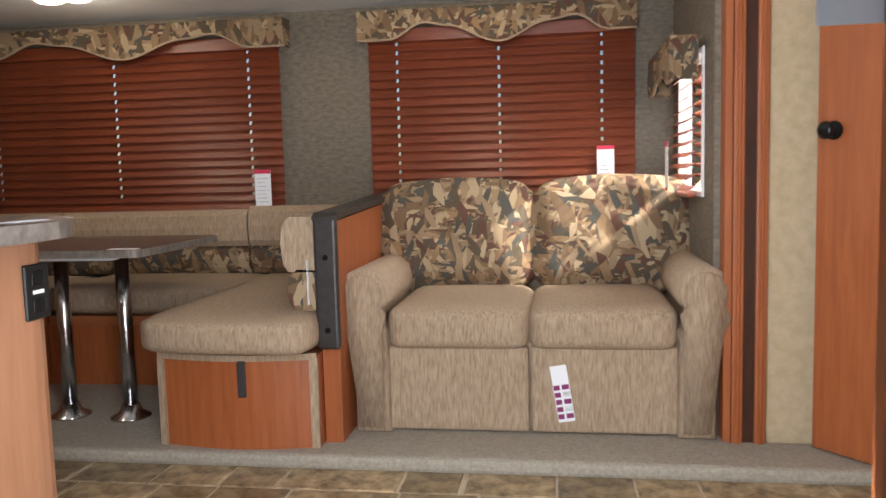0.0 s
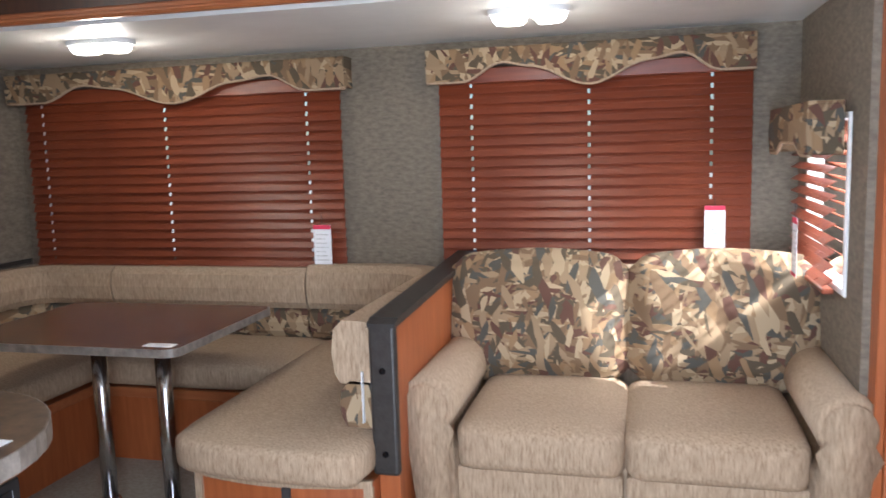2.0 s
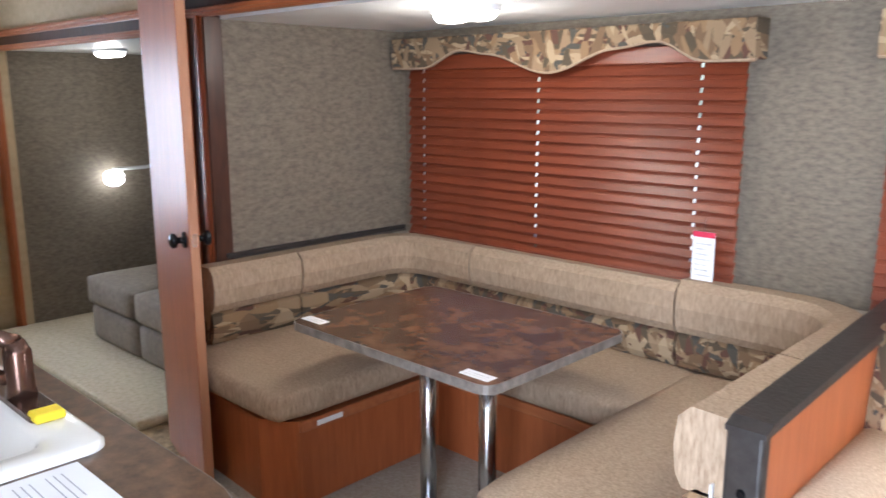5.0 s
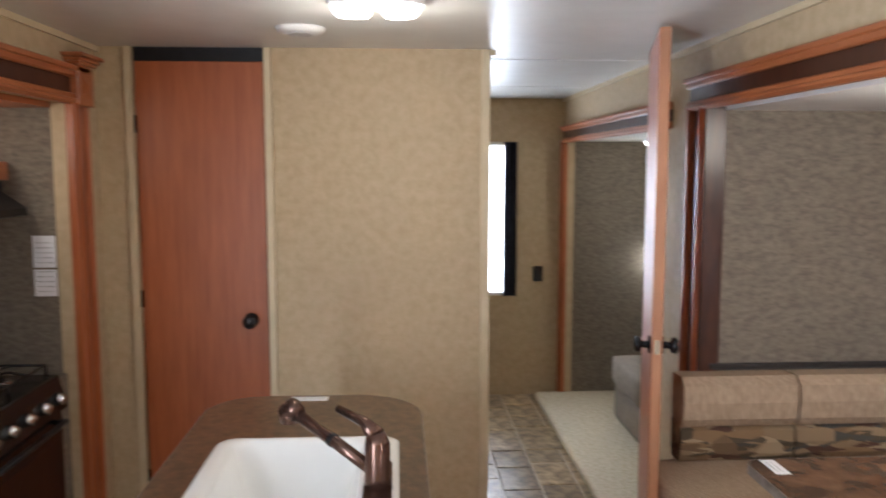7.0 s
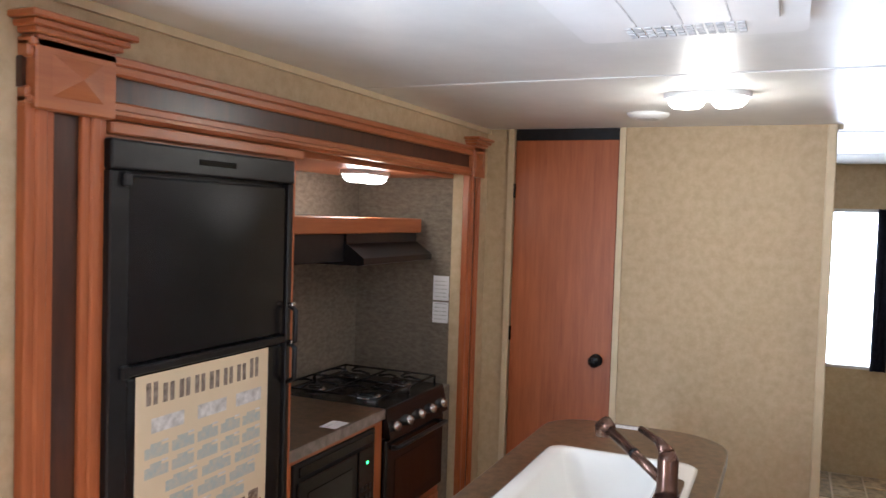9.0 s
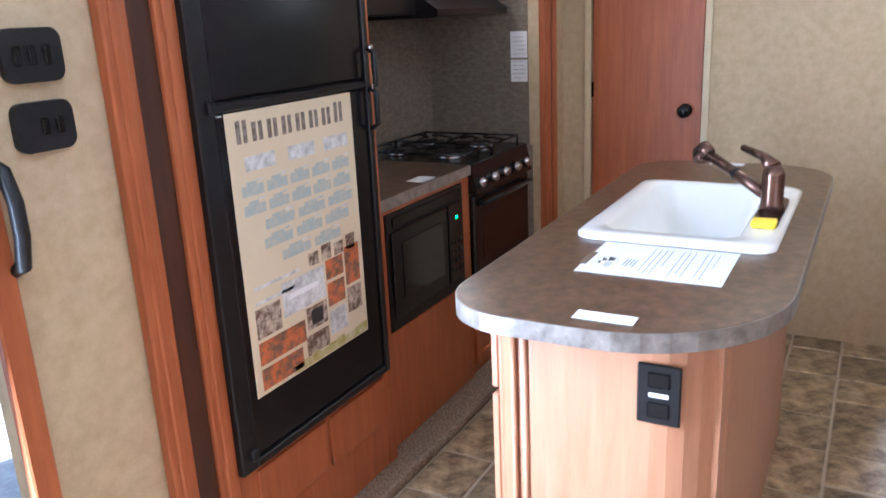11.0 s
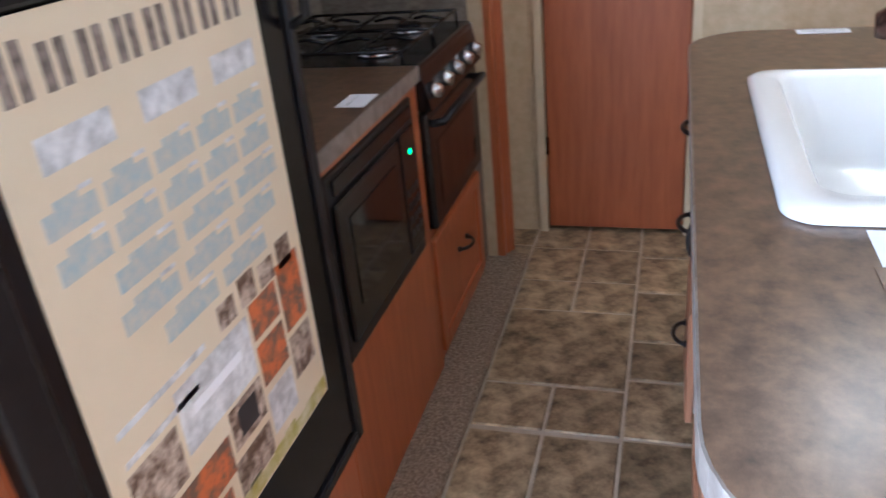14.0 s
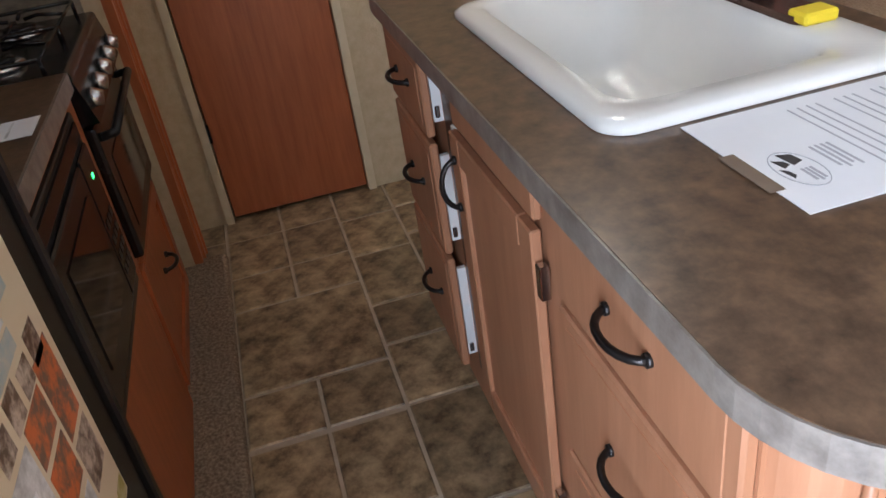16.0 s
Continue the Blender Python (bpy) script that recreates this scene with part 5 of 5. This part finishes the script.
for k in range(4):
    part("print_line", box(-0.835, 1.585 + 0.007 * k, CZ + 0.002, -0.785 + 0.006 * (k % 2), 1.588 + 0.007 * k, CZ + 0.0026), INK_SOFT, sheet)
for k, wide in enumerate((0.17, 0.18, 0.175, 0.12, 0.0, 0.18, 0.16, 0.18, 0.0, 0.17, 0.18, 0.10)):
    if wide:
        part("print_line", box(-0.925, 1.625 + 0.0125 * k, CZ + 0.002, -0.925 + wide, 1.6272 + 0.0125 * k, CZ + 0.0026), INK_SOFT, sheet)
part("adhesive_tape", box(-0.86, 1.494, CZ + 0.0022, -0.77, 1.512, CZ + 0.0026), TAPE, sheet, "strip of clear tape on the edge")
for x, y, a in ((-0.487, 1.642, 90), (-1.99, 1.60, 90)):
    t = thing("paper_label", (x, y, CZ), "small white printed label on the island countertop", "label", "paper labels")
    part("card", box(x - 0.02, y - 0.055, CZ + 0.001, x + 0.02, y + 0.055, CZ + 0.002), PAPER, t)
    for k in range(2):
        part("print_line", box(x - 0.012 + 0.014 * k, y - 0.045, CZ + 0.002, x - 0.008 + 0.014 * k, y + 0.045, CZ + 0.0025), INK_GREY, t)

here = ROOM
# ---- wall and ceiling fittings ----
here = KITCHEN
for z0, z1, n in ((1.385, 1.48, 3), (1.262, 1.352, 2)):
    s = thing("switch_plate", (-0.11, YK + 0.002, z0), "black rounded switch panel beside the entry", "switch", "switch panels")
    part("plate", prism(round_rect(-0.175, z0, -0.055, z1, 0.022), YK + 0.0005, YK + 0.014, "y"), BLACK_SATIN, s)
    for k in range(n):
        part("rocker", box(-0.15 + 0.03 * k, YK + 0.014, z0 + 0.03, -0.135 + 0.03 * k, YK + 0.019, z1 - 0.03, 0.003), BLACK, s)
gh = thing("grab_handle", (-0.005, YK, 1.0), "curved black grab handle beside the entry", "handle")
part("bar", tube([(0.0, YK + 0.002, 1.06), (-0.003, YK + 0.04, 1.075), (-0.005, YK + 0.05, 1.13), (-0.005, YK + 0.05, 1.19), (-0.003, YK + 0.035, 1.245), (0.0, YK + 0.002, 1.26)], 0.014, 10), BLACK_SATIN, gh, "", True)
here = ROOM
o = thing("wall_outlet", (-5.10, 2.76, 0.82), "black outlet on the bunk-room end wall", "outlet")
part("plate", box(-5.10, 2.72, 0.82, -5.088, 2.79, 0.93, 0.006), BLACK_SATIN, o)
here = CEILING_UNIT
ac = thing("air_conditioner_grille", (-0.64, 1.89, ZC), "white ceiling air-conditioner grille with louvres", "air conditioner")
part("shroud", prism(round_rect(-1.02, 1.66, -0.26, 2.12, 0.03), ZC - 0.035, ZC - 0.001), WHITE, ac)
part("filter_panel", box(-0.86, 1.71, ZC - 0.042, -0.42, 2.07, ZC - 0.035, 0.003), WHITE, ac)
# grille openings are small solid blocks, their inner shade given as grey
bm = bmesh.new()
for k in range(12):
    for r in range(4):
        box(-0.985 + 0.024 * r, 1.77 + 0.02 * k, ZC - 0.0375, -0.968 + 0.024 * r, 1.784 + 0.02 * k, ZC - 0.0352, bm=bm)
part("louvre_grid", bm, INK_GREY, ac, "grid of small grey blocks coloured as shaded grille openings")
for k in range(3):
    part("panel_line", box(-0.86, 1.80 + 0.09 * k, ZC - 0.0428, -0.42, 1.803 + 0.09 * k, ZC - 0.042), INK_GREY, ac)
here = ROOM
v = thing("ceiling_vent", (-2.35, 1.44, ZC), "round white ceiling vent", "vent")
part("ring", tube([(-2.35, 1.44, ZC), (-2.35, 1.44, ZC - 0.012), (-2.35, 1.44, ZC - 0.022)], [0.085, 0.08, 0.055], 24), WHITE, v, "", True)
# solid grey disc, coloured as the shade inside the vent
part("opening", tube([(-2.35, 1.44, ZC - 0.02), (-2.35, 1.44, ZC - 0.0235)], 0.045, 20), INK_GREY, v)

# ---- bunk room ----
for x in (-4.085, -3.45):
    c = thing("bunk_seat", (x, 3.4, 0.05), "grey-brown folding cushion seat in the bunk slide-out", "seat", "bunk seats")
    part("base_cushion", cushion(x - 0.315, 3.12, 0.052, x + 0.315, 3.80, 0.27, 0.03, 0.006, 5), FOAM, c, "", True)
    part("seat_cushion", cushion(x - 0.315, 3.10, 0.275, x + 0.315, 3.80, 0.46, 0.035, 0.01, 5), FOAM, c, "", True)
    m = Matrix.Translation((0, 3.72, 0.46)) @ Matrix.Rotation(radians(-14), 4, "X") @ Matrix.Translation((0, -3.72, -0.46))
    part("back_cushion", cushion(x - 0.31, 3.66, 0.46, x + 0.31, 3.78, 0.84, 0.04, 0.02, 5, turn=m), FOAM, c, "", True)
bk = thing("folded_bunk", (-3.9, 3.6, 1.45), "folded grey upper bunk on a dark frame", "bunk bed")
m = Matrix.Translation((0, 3.93, 1.62)) @ Matrix.Rotation(radians(-38), 4, "X") @ Matrix.Translation((0, -3.93, -1.62))
part("mattress", cushion(-4.45, 3.3, 1.60, -3.0, 3.92, 1.68, 0.03, 0.005, 4, turn=m), FOAM, bk, "", True)
part("frame", box(-4.48, 3.28, 1.575, -3.0, 3.93, 1.60, 0.004, turn=m), DARKWOOD, bk)
rl = thing("reading_lamp", (-4.93, 3.6, 0.92), "lit frosted reading lamp on a white arm", "wall lamp")
part("arm", tube([(-4.98, 3.85, 1.03), (-4.92, 3.80, 1.03), (-4.90, 3.55, 1.03)], 0.012, 8), WHITE, rl)
part("shade", tube([(-4.90, 3.55, 1.02), (-4.90, 3.55, 0.99), (-4.90, 3.55, 0.94), (-4.90, 3.55, 0.92)], [0.05, 0.065, 0.06, 0.03], 16), LIT, rl, "glowing frosted shade", True)

# ---- floor tiles ----
U = 0.20
shapes = {}


def tile(x0, y0, x1, y1):
    key = (round(x1 - x0, 3), round(y1 - y0, 3))
    if key not in shapes:
        w, h, g, b = key[0] / 2, key[1] / 2, 0.0045, 0.004
        bm = bmesh.new()
        lo = [bm.verts.new((sx * (w - g), sy * (h - g), -0.004)) for sx, sy in ((-1, -1), (1, -1), (1, 1), (-1, 1))]
        hi = [bm.verts.new((sx * (w - g - b), sy * (h - g - b), 0.0)) for sx, sy in ((-1, -1), (1, -1), (1, 1), (-1, 1))]
        for i in range(4):
            bm.faces.new((lo[i], lo[(i + 1) % 4], hi[(i + 1) % 4], hi[i]))
        bm.faces.new(hi)
        me = bpy.data.meshes.new("tile")
        bm.to_mesh(me)
        bm.free()
        me.materials.append(TILE)
        shapes[key] = me
    ob = new("tile", shapes[key])
    ob.location = ((x0 + x1) / 2, (y0 + y1) / 2, 0)
    ob.parent = floor


floor = bpy.data.objects["floor"]
XA, YA = -1.59, 1.092


def clipped(x0, y0, x1, y1):
    x0, x1, y0, y1 = max(x0, -5.1), min(x1, 1.86), max(y0, YS - 0.02), min(y1, YN)
    if x1 - x0 > 0.03 and y1 - y0 > 0.03 and not (x1 < -4.0 and y1 < 1.6) and not (-4.0 < x0 and x1 < -2.9 and y1 < 2.1):
        tile(x0, y0, x1, y1)


for s in range(-1, 4):
    ya = YA - 2 * U + s * 3 * U
    x = XA + 1.37 * (3 + 0.4 * (s % 2))
    while x > -5.2:
        # strip of large squares between pairs of small tiles
        x1 = x
        for w, split in ((U, True), (0.41, False), (U, True), (0.25, True), (0.30, True)):
            if split:
                clipped(x1 - w, ya, x1, ya + U)
                clipped(x1 - w, ya + U, x1, ya + 2 * U)
            else:
                clipped(x1 - w, ya, x1, ya + 2 * U)
            x1 -= w
        x1 = x
        for w in (0.255, 0.20, 0.30, 0.255, 0.36):
            clipped(x1 - w, ya + 2 * U, x1, ya + 3 * U)
            x1 -= w
        x -= 1.37
